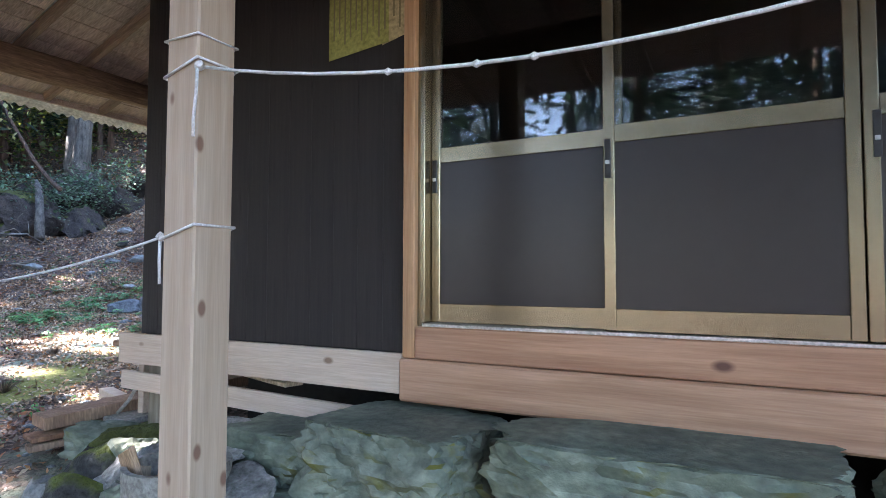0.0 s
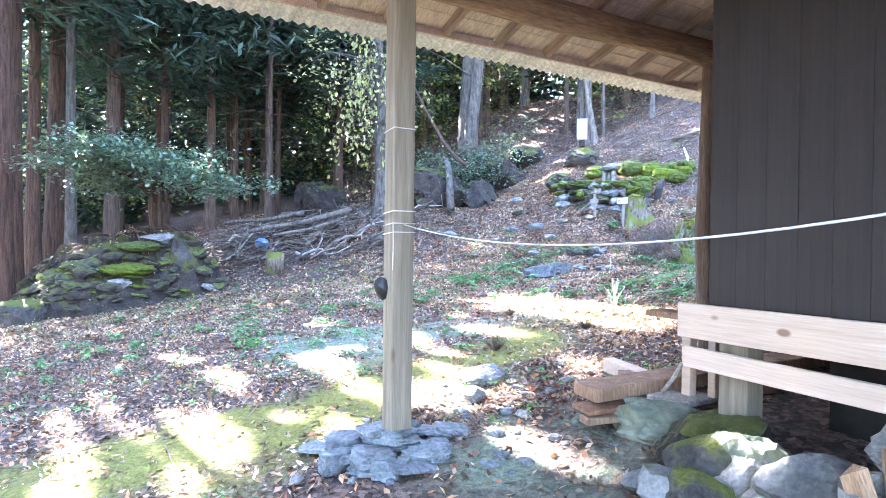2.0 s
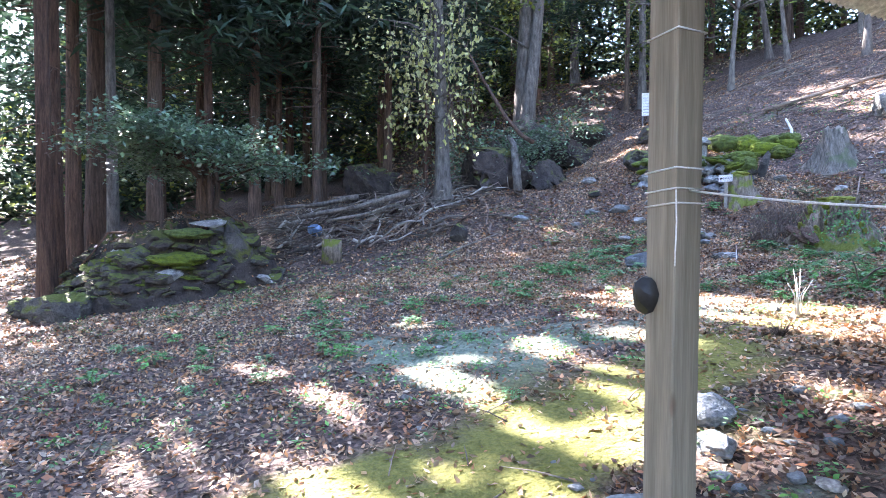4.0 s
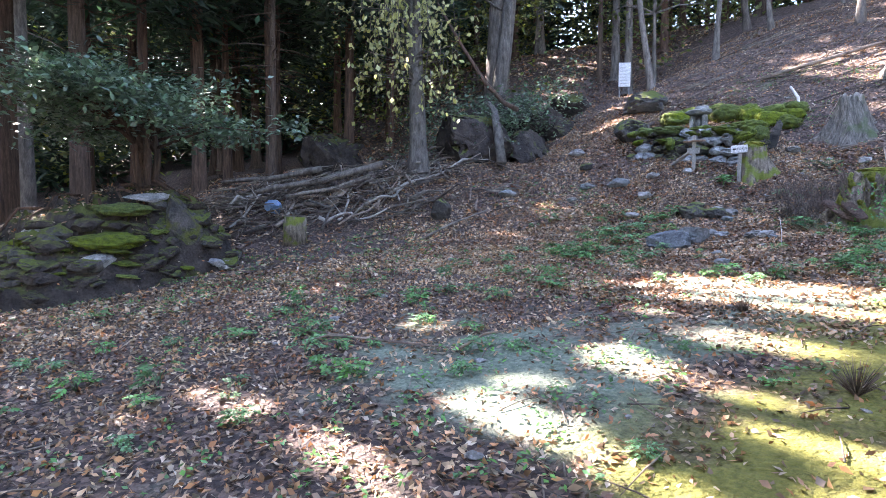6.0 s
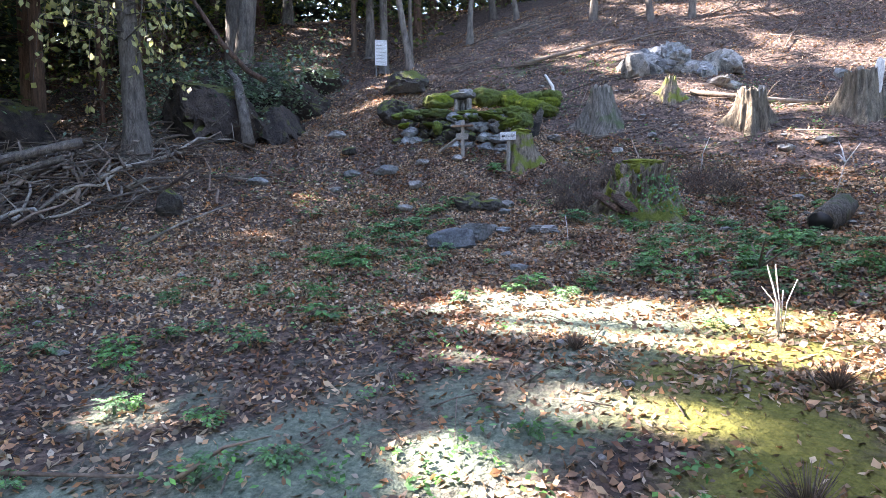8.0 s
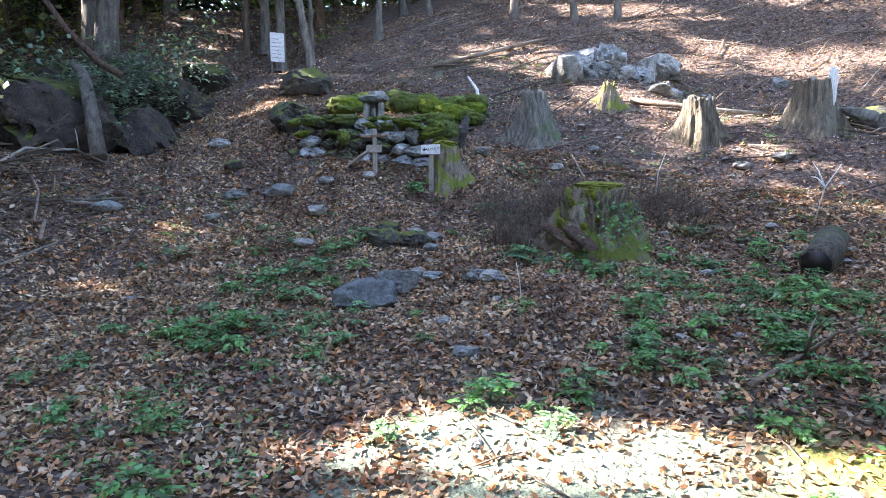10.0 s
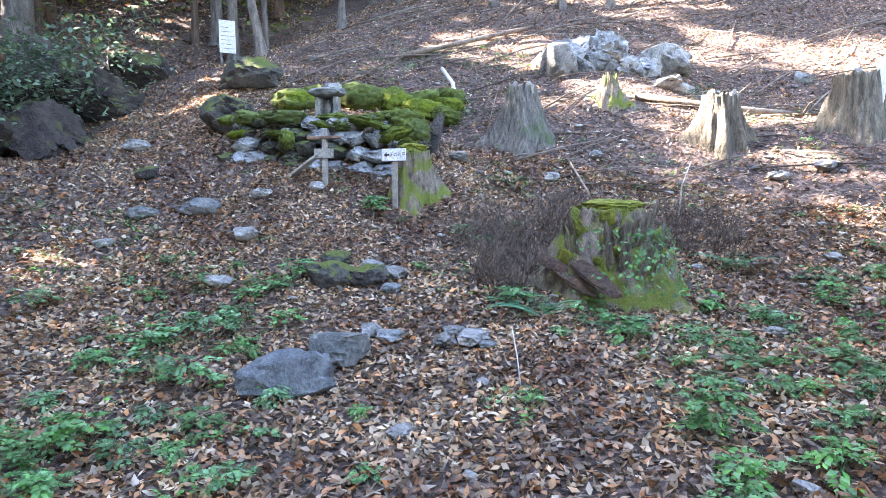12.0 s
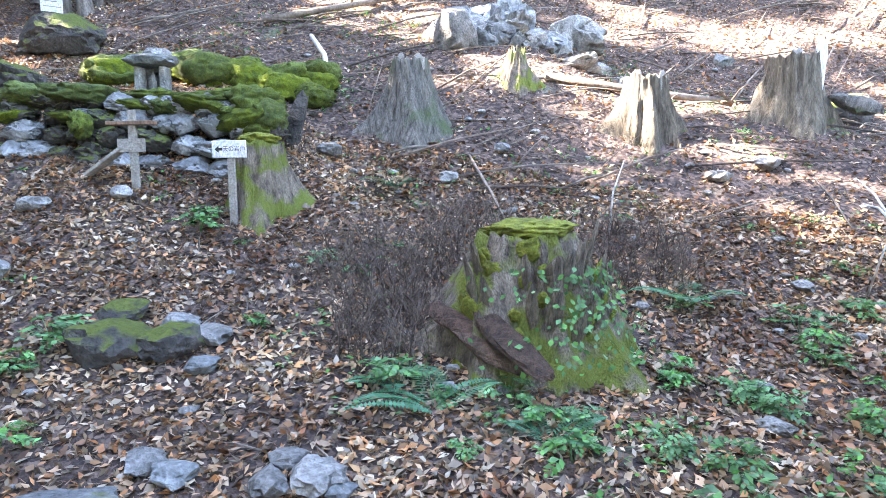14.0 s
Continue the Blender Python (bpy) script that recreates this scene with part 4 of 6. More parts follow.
def conifer(x, y, r, h, crown_from, label, bark=None, clumps=110, dead=8, lean=(0, 0), group="", full=True):
    TREE_COUNT[0] += 1
    seed = TREE_COUNT[0]
    rng, rr = np.random.RandomState(seed), random.Random(seed)
    z0 = gz(x, y) - 0.12
    t = thing("cedar_tree", pose(0, 0, 0), label, "tree", group)
    pts = [(x + lean[0] * s * h + 0.06 * math.sin(4 * s + seed), y + lean[1] * s * h + 0.06 * math.cos(3 * s + seed), z0 + h * s) for s in [0, 0.008, 0.016, 0.03, 0.05, 0.09, 0.15, 0.25, 0.4, 0.6, 0.8, 1.0]]
    put("trunk", fluted_trunk("trunk", pts, r, bark or M_bark, seed), t)
    at = lambda s: Vector((x + lean[0] * s * h, y + lean[1] * s * h, z0 + h * s))
    limbs, quads = [], []
    for i in range(dead):
        s = rr.uniform(0.12, max(0.14, crown_from / h))
        a = rr.uniform(0, 6.28)
        p = at(s)
        l = rr.uniform(0.5, 1.5)
        d = Vector((math.cos(a), math.sin(a), rr.uniform(-0.25, 0.15)))
        limbs.append(([p, p + d * l * 0.5, p + d * l + Vector((0, 0, -0.12))], [0.018, 0.012, 0.004]))
    for i in range(clumps):
        s = rr.uniform(crown_from / h, 0.99)
        a = rr.uniform(0, 6.28)
        reach = (1 - s) * 2.6 + 0.5
        p = at(s)
        l = reach * rr.uniform(0.35, 1.0)
        d = Vector((math.cos(a), math.sin(a), rr.uniform(-0.35, 0.1)))
        q = p + d * l
        if i % 3 == 0:
            limbs.append(([p, p + d * l * 0.5 + Vector((0, 0, 0.05)), q], [0.022, 0.015, 0.005]))
        quads.append(spray_quads(rng, q, 24, 0.4, 0.52, 0.1, 0.35, (d.x, d.y, 0)))
    if limbs:
        put("branchwork", tubes("branchwork", limbs, bark or M_bark, 4), t, kind="stuff")
    if quads:
        put("crown", sheet_of("crown", shaded(quads), M_cedar), t, "dark green drooping needle foliage")
    return t


# the last nine (y below -5) are unseen, added to block sky light
TREES_MORE = ((-21.7, 2.6, 0.24, 21, 6), (-26.5, 4.0, 0.26, 22, 6), (-20.6, 4.2, 0.2, 20, 6), (-21.3, 9.1, 0.2, 20, 6.5), (-27.2, 8.9, 0.24, 21, 6), (-25.0, 11.4, 0.2, 19, 6),
              (-9.0, -6.6, 0.2, 19, 4.5), (-12.2, -5.6, 0.22, 20, 4), (-15.2, -6.0, 0.2, 19, 4), (-5.6, -7.6, 0.2, 19, 4.5), (-18.4, -6.4, 0.22, 20, 4), (-2.4, -8.2, 0.2, 18, 4.5), (1.2, -8.6, 0.22, 20, 4.5), (-13.5, -8.4, 0.2, 20, 3.5), (4.6, -8.0, 0.2, 19, 4.5))


def build_forest():
    near = "tall straight cedar with reddish brown bark and bare lower trunk"
    for x, y, r, h, c in ((-16.06, -2.04, 0.21, 20, 6.5), (-17.6, -1.97, 0.2, 21, 6.5), (-19.6, -1.8, 0.26, 22, 7), (-20.1, -1.4, 0.36, 24, 7), (-20.14, -0.15, 0.3, 23, 6.5), (-20.55, 1.16, 0.2, 20, 5),
                          (-25.65, 4.03, 0.22, 21, 4), (-26.5, 4.8, 0.24, 22, 4), (-27.3, 5.7, 0.23, 22, 4), (-22.3, 4.98, 0.16, 17, 4), (-21.6, 6.9, 0.22, 21, 4.5), (-20.2, 7.55, 0.09, 11, 4), (-23.8, 2.9, 0.2, 21, 5.5), (-24.6, 1.4, 0.22, 22, 5.5), (-23.0, 3.7, 0.16, 19, 5.5), (-22.9, 0.2, 0.18, 20, 5.5), (-19.3, 3.9, 0.13, 15, 5.0)):
        conifer(x, y, r, h, c, near, group="cedars beside the yard", dead=14, clumps=270)
    for x, y, r, h, c in TREES_MORE:
        conifer(x, y, r, h, c, near, group="cedars beside the yard", dead=12, clumps=130)
    for x, y, r, h in ((-19.15, -1.02, 0.2, 21),):
        conifer(x, y, r, h, 9, "tall straight conifer with pale grey lichened bark", M_barkgrey, group="cedars beside the yard")
    for x, y, r, h, lab in ((-20.37, 17.07, 0.22, 19, "straight grey-brown conifer beside the path"), (-19.1, 16.35, 0.2, 18, "straight grey-brown conifer beside the notice board")):
        conifer(x, y, r, h, 6, lab, M_barkgrey, clumps=70, group="conifers beside the path")
    # the wood behind, thinning with distance
    rr = random.Random(77)
    spots = []
    tries = 0
    while len(spots) < 125 and tries < 12000:
        tries += 1
        x, y = rr.uniform(-52, 14), rr.uniform(-34, 34)
        west = x < -22.5 and y < 15 + 0.2 * (-x - 22)
        south = y < -9 - 0.15 * abs(x)
        north = y > 20.5 and x < 8
        pathy = abs(x - float(np.interp(y, [10, 17, 22, 34], [-14, -23, -29, -40]))) < 2.2 and y > 8
        # no trunks in the sun's corridor to the main patch
        if not (west or south or north) or pathy or (-36 < x < -20 and abs(y - 4.55 - 0.173 * (x + 7.5)) < 0.9):
            continue
        if all((x - a) ** 2 + (y - b) ** 2 > 3.2 for a, b in spots):
            spots.append((x, y))
    while len(spots) < 175 and tries < 30000:
        tries += 1
        x, y = rr.uniform(-42, -17), rr.uniform(12.5, 36)
        if abs(x - float(np.interp(y, [10, 17, 22, 36], [-14, -23, -29, -42]))) < 1.7 or (x > -20.5 and y < 18):
            continue
        if all((x - a) ** 2 + (y - b) ** 2 > 2.6 for a, b in spots):
            spots.append((x, y))
    for x, y in spots:
        conifer(x, y, rr.uniform(0.12, 0.28), rr.uniform(15, 24), rr.uniform(2.2, 6.0), "tall dark cedar standing in the wood", group="cedars of the wood", clumps=105, dead=8)


build_forest()


def far_woods():
    """The closed wall of foliage farther off in the wood."""
    rng = np.random.RandomState(3)
    quads = []
    for i in range(4200):
        a = rng.uniform(-0.2, 2 * math.pi - 1.35)
        d = rng.uniform(30, 62)
        x, y = -8 - d * math.sin(a * 1.0 + 0.2), 3 - d * math.cos(a + 0.2)
        if not (-80 < x < 40 and -70 < y < 48) :
            continue
        if y < -12 and x > -30 and rng.uniform() < 0.78:
            continue
        z = float(height(x, y)) + rng.uniform(0, 1) ** 1.5 * 19
        quads.append(spray_quads(rng, (x, y, z), 36, 1.5, 1.1, 0.3, 0.3))
    for i in range(1000):
        a, d = rng.uniform(-0.25, 0.62), rng.uniform(24, 44)
        x, y = -8 - d * math.cos(a), 3 + d * math.sin(a)
        if abs(x - float(np.interp(y, [10, 17, 22, 34], [-14, -23, -29, -40]))) < 2.0:
            continue
        z = float(height(x, y)) + rng.uniform(0.2, 9)
        quads.append(spray_quads(rng, (x, y, z), 30, 1.1, 0.8, 0.22, 0.3))
    put("far_woods", sheet_of("far_woods", shaded(quads), M_cedar), label="dense dark foliage of the wood farther off", category="trees", kind="stuff")
    quads = []
    for i in range(900):
        x, y = rng.uniform(-44, 6), rng.uniform(19, 40)
        if abs(x - float(np.interp(y, [13, 17, 22, 34], [-17.8, -23, -29, -40]))) < 1.8:
            continue
        z = float(height(x, y)) + rng.uniform(0.3, 8)
        quads.append(spray_quads(rng, (x, y, z), 34, 0.9, 0.28, 0.16, 0.1))
    for i in range(760):
        x, y = rng.uniform(-40, -18), rng.uniform(10, 30)
        if abs(x - float(np.interp(y, [10, 17, 22, 34], [-14, -23, -29, -40]))) < 1.6 or (x > -20.5 and y < 16.5):
            continue
        z = float(height(x, y)) + rng.uniform(0.1, 1.0) ** 1.5 * 5.5
        quads.append(spray_quads(rng, (x, y, z), 34, 0.6, 0.2, 0.12, 0.1))
    for i in range(170):
        x, y = rng.uniform(-34, -23), rng.uniform(-8, 14)
        z = float(height(x, y)) + rng.uniform(1.0, 6)
        quads.append(spray_quads(rng, (x, y, z), 30, 0.8, 0.24, 0.15, 0.1))
    put("understorey", sheet_of("understorey", shaded(quads), M_broad), label="yellow-green broadleaf understorey among the trunks", category="bushes", kind="stuff")


far_woods()


def broadleaf(x, y, r, h, label, leans, leaf_mat, leaf_n, leaf_len, crown, seed, stems=1):
    rng, rr = np.random.RandomState(seed), random.Random(seed)
    t = thing("broadleaf_tree", pose(0, 0, 0), label, "tree")
    limbs, quads = [], []
    for s in range(stems):
        ox, oy = 0.28 * s, 0.22 * s * (-1) ** s
        z0 = gz(x + ox, y + oy) - 0.15
        pts = trunk_pts(x + ox, y + oy, z0, h * (1 - 0.15 * s), leans[s % len(leans)], rr, 14, 0.12)
        put("trunk", fluted_trunk("trunk", pts, r * (1 - 0.35 * s), M_barkgrey, seed + s), t)
        for i in range(22):
            p = Vector(pts[rr.randint(4, 13)])
            a = rr.uniform(0, 6.28)
            d = Vector((math.cos(a), math.sin(a), rr.uniform(-0.1, 0.6)))
            l = rr.uniform(0.7, crown[2])
            q = p + d * l
            limbs.append(([p, p + d * l * 0.5 + Vector((0, 0, 0.1)), q, q + Vector((d.x * 0.3, d.y * 0.3, -0.5))], [0.035, 0.022, 0.012, 0.004]))
            for k in range(leaf_n // 22):
                c = q + Vector((rr.gauss(0, 0.35), rr.gauss(0, 0.35), rr.gauss(-0.25, 0.4)))
                if crown[0] < c.z - z0 < crown[1]:
                    quads.append(spray_quads(rng, c, 6, 0.13, leaf_len, leaf_len * 0.7, 0.4))
    put("branchwork", tubes("branchwork", limbs, M_barkgrey, 5), t, kind="stuff")
    if quads:
        put("crown", sheet_of("crown", shaded(quads), leaf_mat), t, "pale yellow-green hanging leaves")
    return t


YELLOW = broadleaf(-16.0, 5.95, 0.19, 11, "grey-barked tree with pale hanging autumn leaves", [(0.0, 0.0)], M_yellow, 330, 0.12, (1.6, 6.5, 1.7), 201)
def hanging_leaves(parent, x, y):
    """Pale leaves that hang on fine twigs round the trunk."""
    rng, rr = np.random.RandomState(66), random.Random(66)
    quads, many = [], []
    for i in range(150):
        a, r = rr.uniform(0, 6.28), rr.uniform(0.2, 1.3)
        top = Vector((x + r * math.cos(a), y + r * math.sin(a), gz(x, y) + rr.uniform(2.0, 6.5)))
        low = top + Vector((rr.gauss(0, 0.15), rr.gauss(0, 0.15), -rr.uniform(0.5, 1.5)))
        many.append(([(x, y, top.z - 0.1), top, low], [0.012, 0.007, 0.003]))
        n = rr.randint(5, 11)
        c = np.array([tuple(top.lerp(low, rr.random()) + Vector((rr.gauss(0, 0.07), rr.gauss(0, 0.07), 0))) for _ in range(n)])
        way = rng.normal(0, 0.4, (n, 3)) + [0, 0, -1.0]
        quads.append(leaf_quads(c, rng.normal(0, 1, (n, 3)) * [1, 1, 0.4] + [0.5, -0.6, 0.3], way, rng.uniform(0.08, 0.16, n), rng.uniform(0.06, 0.12, n), 0.08))
    put("twig_mass", tubes("twig_mass", many, M_barkgrey, 4), parent, kind="stuff")
    put("leaves", sheet_of("leaves", np.concatenate(quads), M_yellow), parent, "pale yellow-green hanging leaves")


hanging_leaves(YELLOW, -16.0, 5.95)
broadleaf(-20.0, 11.2, 0.42, 15, "old grey broadleaf tree with two stems on a rock", [(0.0, 0.0), (0.03, 0.05)], M_broad, 500, 0.16, (4, 14, 2.6), 202, 2)
broadleaf(-26.8, 19.0, 0.22, 13, "grey broadleaf tree at the top of the path", [(-0.05, 0.02)], M_broad, 400, 0.18, (2, 13, 2.6), 203)
rr9 = random.Random(9)
for i in range(13):
    bx, by = rr9.uniform(-19, 2), rr9.uniform(17.5, 24)
    broadleaf(bx, by, rr9.uniform(0.07, 0.14), rr9.uniform(6, 9), "thin leaning tree on the leafy slope", [(rr9.uniform(-0.12, 0.12), rr9.uniform(-0.1, 0.02))], M_broad, 120, 0.14, (3.5, 9, 1.8), 300 + i)


for bx, by, br, bl in ((-16.0, 13.6, 0.1, (-0.1, 0.0)), (-15.2, 15.6, 0.08, (0.06, 0.0)), (-12.0, 16.4, 0.09, (-0.05, 0.0)), (-10.6, 16.6, 0.07, (-0.09, 0.0)), (-9.6, 16.9, 0.07, (0.08, 0.0)), (-17.2, 15.2, 0.07, (0.03, 0.0))):
    broadleaf(bx, by, br, 8, "thin leaning tree on the leafy slope", [bl], M_broad, 110, 0.13, (3.5, 8, 1.6), int(400 - 10 * bx))


def branch_thing(name, pts, radii, material, label, category="branch", group="", twigs=0, seed=0):
    t = thing(name, pose(0, 0, 0), label, category, group)
    put("stem", tube("stem", pts, radii, material, 8, 0.08), t)
    rr = random.Random(seed)
    for i in range(twigs):
        k = rr.randint(1, len(pts) - 1)
        p = Vector(pts[k])
        d = Vector((rr.uniform(-1, 1), rr.uniform(-1, 1), rr.uniform(0.0, 0.8))).normalized() * rr.uniform(0.2, 0.6)
        put("twig", tube("twig", [p, p + d * 0.5 + Vector((0, 0, 0.04)), p + d], [0.012, 0.008, 0.003], material, 5), t)
    return t


def build_bank():
    # leaning white dead trunk and the mossy branch over the rocks
    branch_thing("dead_tree", [(-15.2, 7.72, 2.25), (-15.5, 7.85, 2.9), (-15.85, 8.0, 3.5), (-16.2, 8.1, 3.75)], [0.12, 0.1, 0.09, 0.06], M_barkgrey, "pale leaning dead trunk propped against mossy rocks", "dead tree", "", 3, 1)
    branch_thing("mossy_branch", [(-15.3, 8.2, 3.5), (-15.9, 8.3, 3.75), (-16.5, 8.2, 4.3), (-17.3, 8.0, 5.4), (-18.2, 7.9, 6.6)], [0.06, 0.055, 0.05, 0.04, 0.025], M_bark, "dark mossy branch arching over the rocks", "branch", "", 6, 2)
    # rock outcrop below the old tree
    for x, y, s, seed in ((-16.4, 7.9, (1.9, 1.6, 1.5), 401), (-17.6, 8.6, (2.0, 1.7, 1.9), 402), (-16.2, 9.2, (1.5, 1.3, 1.2), 403), (-18.3, 10.4, (2.4, 2.0, 2.0), 404), (-17.2, 11.2, (1.6, 1.4, 1.1), 405), (-18.0, 12.6, (1.5, 1.3, 0.9), 406),
                          (-20.8, 6.1, (2.2, 1.6, 1.5), 407), (-23.0, 6.6, (2.0, 1.6, 1.3), 408), (-19.2, 5.6, (1.1, 0.9, 0.6), 409)):
        put("mossy_rock", rock("mossy_rock", s, M_earth, seed, 0.5, 5, 0, 0.0), at=pose(x, y, gz(x, y) - 0.35, 0, 0, seed * 37), label="dark mossy outcrop rock in the wooded bank", category="rock", group="bank rocks")
    # great earth-covered boulder with the shrub growing on it
    bx, by, sides, rings = -15.35, -0.1, 110, 56
    v, f = [], []
    for i in range(rings + 1):
        q = i / rings
        for k in range(sides):
            a = 2 * math.pi * k / sides
            ca, sa = math.cos(a), math.sin(a)
            reach = 1 + 0.22 * noise.noise(Vector((ca * 1.3, sa * 1.3, 4)))
            x, y = bx + 1.65 * reach * q * ca, by + 1.95 * reach * q * sa
            up = (1 - q ** 3.4) ** 0.7 * (1.2 + 0.12 * sa)
            up *= 1 + 0.28 * noise.fractal(Vector((x * 1.3, y * 1.3, up)), 0.7, 2.0, 5)
            step = 0.26 + 0.05 * noise.noise(Vector((x, y, 9)))
            g = up / step + 0.35 * noise.noise(Vector((x * 1.4, y * 1.4, 2)))
            fr = g - math.floor(g)
            up = 0.4 * up + 0.6 * step * (math.floor(g) + fr ** 4)
            v.append((x, y, gz(x, y) - 0.12 * q + max(0.0, up) + 0.12 * noise.fractal(Vector((x * 3, y * 3, up * 3)), 0.6, 2.0, 4)))
    for i in range(rings):
        for k in range(sides):
            a, b = i * sides + k, i * sides + (k + 1) % sides
            f.append((a, a + sides, b + sides, b))
    gb = thing("boulder", pose(0, 0, 0), "great layered boulder covered with earth, moss, litter and roots", "rock")
    put("body", mesh_of("body", v, f, M_earth, True), gb)
    top_at = lambda x, y: max(p[2] for p in v if abs(p[0] - x) < 0.12 and abs(p[1] - y) < 0.12)
    rr = random.Random(15)
    for i in range(14):
        a, q = rr.uniform(-1.8, 1.6), rr.uniform(0.2, 0.6)
        pts = []
        for k in range(6):
            x, y = bx + 1.6 * (q + 0.07 * k) * math.cos(a + 0.06 * k * math.sin(i)), by + 1.9 * (q + 0.07 * k) * math.sin(a + 0.06 * k * math.sin(i))
            pts.append((x, y, top_at(x, y) + 0.015))
        put("root", tube("root", pts, [0.024, 0.022, 0.018, 0.015, 0.012, 0.008], M_bark, 6, 0.1), gb, "exposed brown root")
    flank = [p for p in v if p[0] > bx - 0.4 and math.hypot((p[0] - bx) / 1.65, (p[1] - by) / 1.95) > 0.6]
    for i in range(210):
        x, y, z = rr.choice(flank)
        a, w = math.atan2(y - by, x - bx), rr.uniform(0.14, 0.4)
        mt = M_lichen if i % 23 == 4 else M_moss if i % 8 == 1 else M_stone_mossy if i % 2 else M_earth
        hgt = w * (rr.uniform(0.14, 0.22) if mt is M_moss else rr.uniform(0.3, 0.6))
        put("ledge", rock("ledge", (w * 0.8, w * 1.25, hgt), mt, 430 + i % 17, 0.35, 4, 0, 0.15), gb, "bright moss ledge" if mt is M_moss else "pale lichened ledge of bare rock" if mt is M_lichen else "dark mossy rock ledge", at=pose(x, y, z - hgt * 0.5, rr.uniform(-14, 14), rr.uniform(4, 30), math.degrees(a)))
    for x, y, w, mt in ((-13.95, 0.05, 1.0, M_moss), (-14.3, 0.25, 0.85, M_moss), (-14.55, 0.6, 0.7, M_lichen)):
        put("ledge", rock("ledge", (w * 0.55, w, w * 0.2), mt, 426, 0.25, 4, 0, 0.1), gb, "bright moss ledge" if mt is M_moss else "pale lichened ledge of bare rock", at=pose(x, y, top_at(x, y) - 0.1, 0, 14, 5))
    put("mossy_rock", rock("mossy_rock", (0.55, 0.75, 1.4), M_slabmoss, 422, 0.35, 4, 0, 0.2), at=pose(-14.55, 1.25, gz(-14.55, 1.25) - 0.15, 14, 0, 10), label="tall mossy slab leaning on the great boulder", category="rock", group="boulder rocks")
    for x, y, s, seed in ((-14.1, -1.6, (0.8, 0.9, 0.5), 421), (-14.6, -2.1, (0.7, 0.6, 0.45), 423), (-14.9, 1.7, (0.6, 0.5, 0.35), 424)):
        put("mossy_rock", rock("mossy_rock", s, M_stone_mossy, seed, 0.4, 4, 0, 0.1), at=pose(x, y, gz(x, y) - 0.12, 0, 0, seed * 29), label="mossy rock beside the great boulder", category="rock", group="boulder rocks")
    rng = np.random.RandomState(5)
    n = 2200
    pick = [v[i] for i in rng.randint(0, len(v), n)]
    c = np.array(pick) + [0, 0, 0.02]
    put("leaf_cover", sheet_of("leaf_cover", leaf_quads(c, rng.normal(0, 0.5, (n, 3)) + [0.2, 0, 1], rng.normal(0, 1, (n, 3)), rng.uniform(0.04, 0.09, n), rng.uniform(0.02, 0.045, n), 0.15), M_litter), gb, "brown fallen leaves", kind="stuff")
    sh = thing("boulder_shrub", pose(0, 0, 0), "spreading evergreen shrub with flat leafy sprays growing on the boulder", "shrub")
    base = Vector((-15.15, 0.65, 1.75))
    limbs, quads = [], []
    for i in range(34):
        a = rr.uniform(0, 6.28)
        l = rr.uniform(0.6, 2.2)
        d = Vector((math.cos(a) * 0.8, math.sin(a) * 1.0, 0))
        top = base + d * l + Vector((0, 0, 1.0 + rr.uniform(-0.3, 0.85) - 0.1 * l))
        mid = base.lerp(top, 0.5) + Vector((0, 0, 0.42))
        limbs.append(([base + Vector((0.1 * math.sin(i), 0.1 * math.cos(i), rr.uniform(0.3, 0.8))), mid, top], [0.03, 0.016, 0.005]))
        for k in range(13):
            c = mid.lerp(top, rr.uniform(0.2, 1.15)) + Vector((rr.gauss(0, 0.22), rr.gauss(0, 0.22), rr.gauss(0, 0.09)))
            quads.append(spray_quads(rng, c, 20, 0.2, 0.12, 0.065, 0.1))
    for k in range(4):
        q = Vector((0.25 * math.cos(k * 1.7), 0.25 * math.sin(k * 1.7), 0))
        put("stem", tube("stem", [base - Vector((0, 0, 0.5)) + q * 0.3, base + q * 0.7 + Vector((0, 0, 0.3)), base + q * 0.4 + Vector((0, 0, 0.85))], [0.06, 0.05, 0.035], M_bark, 7, 0.1), sh)
    put("branchwork", tubes("branchwork", limbs, M_bark, 5), sh, kind="stuff")
    put("leaves", sheet_of("leaves", np.concatenate(quads), M_shrub), sh)
    quads = []
    for i in range(420):
        x, y = rr.gauss(-17.2, 1.1), rr.gauss(9.0, 1.4)
        if x > -15.7 - 0.3 * max(0, y - 8):
            continue
        quads.append(spray_quads(rng, (x, y, gz(x, y) + rr.uniform(0.3, 1.7)), 14, 0.24, 0.12, 0.06, 0.2))
    put("bank_undergrowth", sheet_of("bank_undergrowth", np.concatenate(quads), M_shrub), label="dark evergreen leaves growing over the bank rocks", category="bushes", kind="stuff")
    # fallen logs and brushwood on the bank
    for p, q, r, lab in (((-16.0, 5.2, 2.15), (-17.2, 2.9, 1.55), 0.1, "long fallen mossy log lying on the brush bank"), ((-17.4, 4.4, 2.1), (-18.9, 2.6, 1.8), 0.09, "fallen mossy log lying on the brush bank"), ((-16.2, 5.0, 1.9), (-16.8, 3.4, 1.45), 0.07, "fallen grey log lying on the brush bank")):
        p, q = Vector(p), Vector(q)
        branch_thing("fallen_log", [p.lerp(q, s) + Vector((0.05 * math.sin(9 * s), 0, 0.03 * math.cos(7 * s))) for s in np.linspace(0, 1, 8)], [0.75 * r * (1 - 0.05 * i) for i in range(8)], M_barkgrey, lab, "log", "fallen logs", 4, int(r * 100))
    rb = random.Random(88)
    for i in range(24):
        u = rb.random()
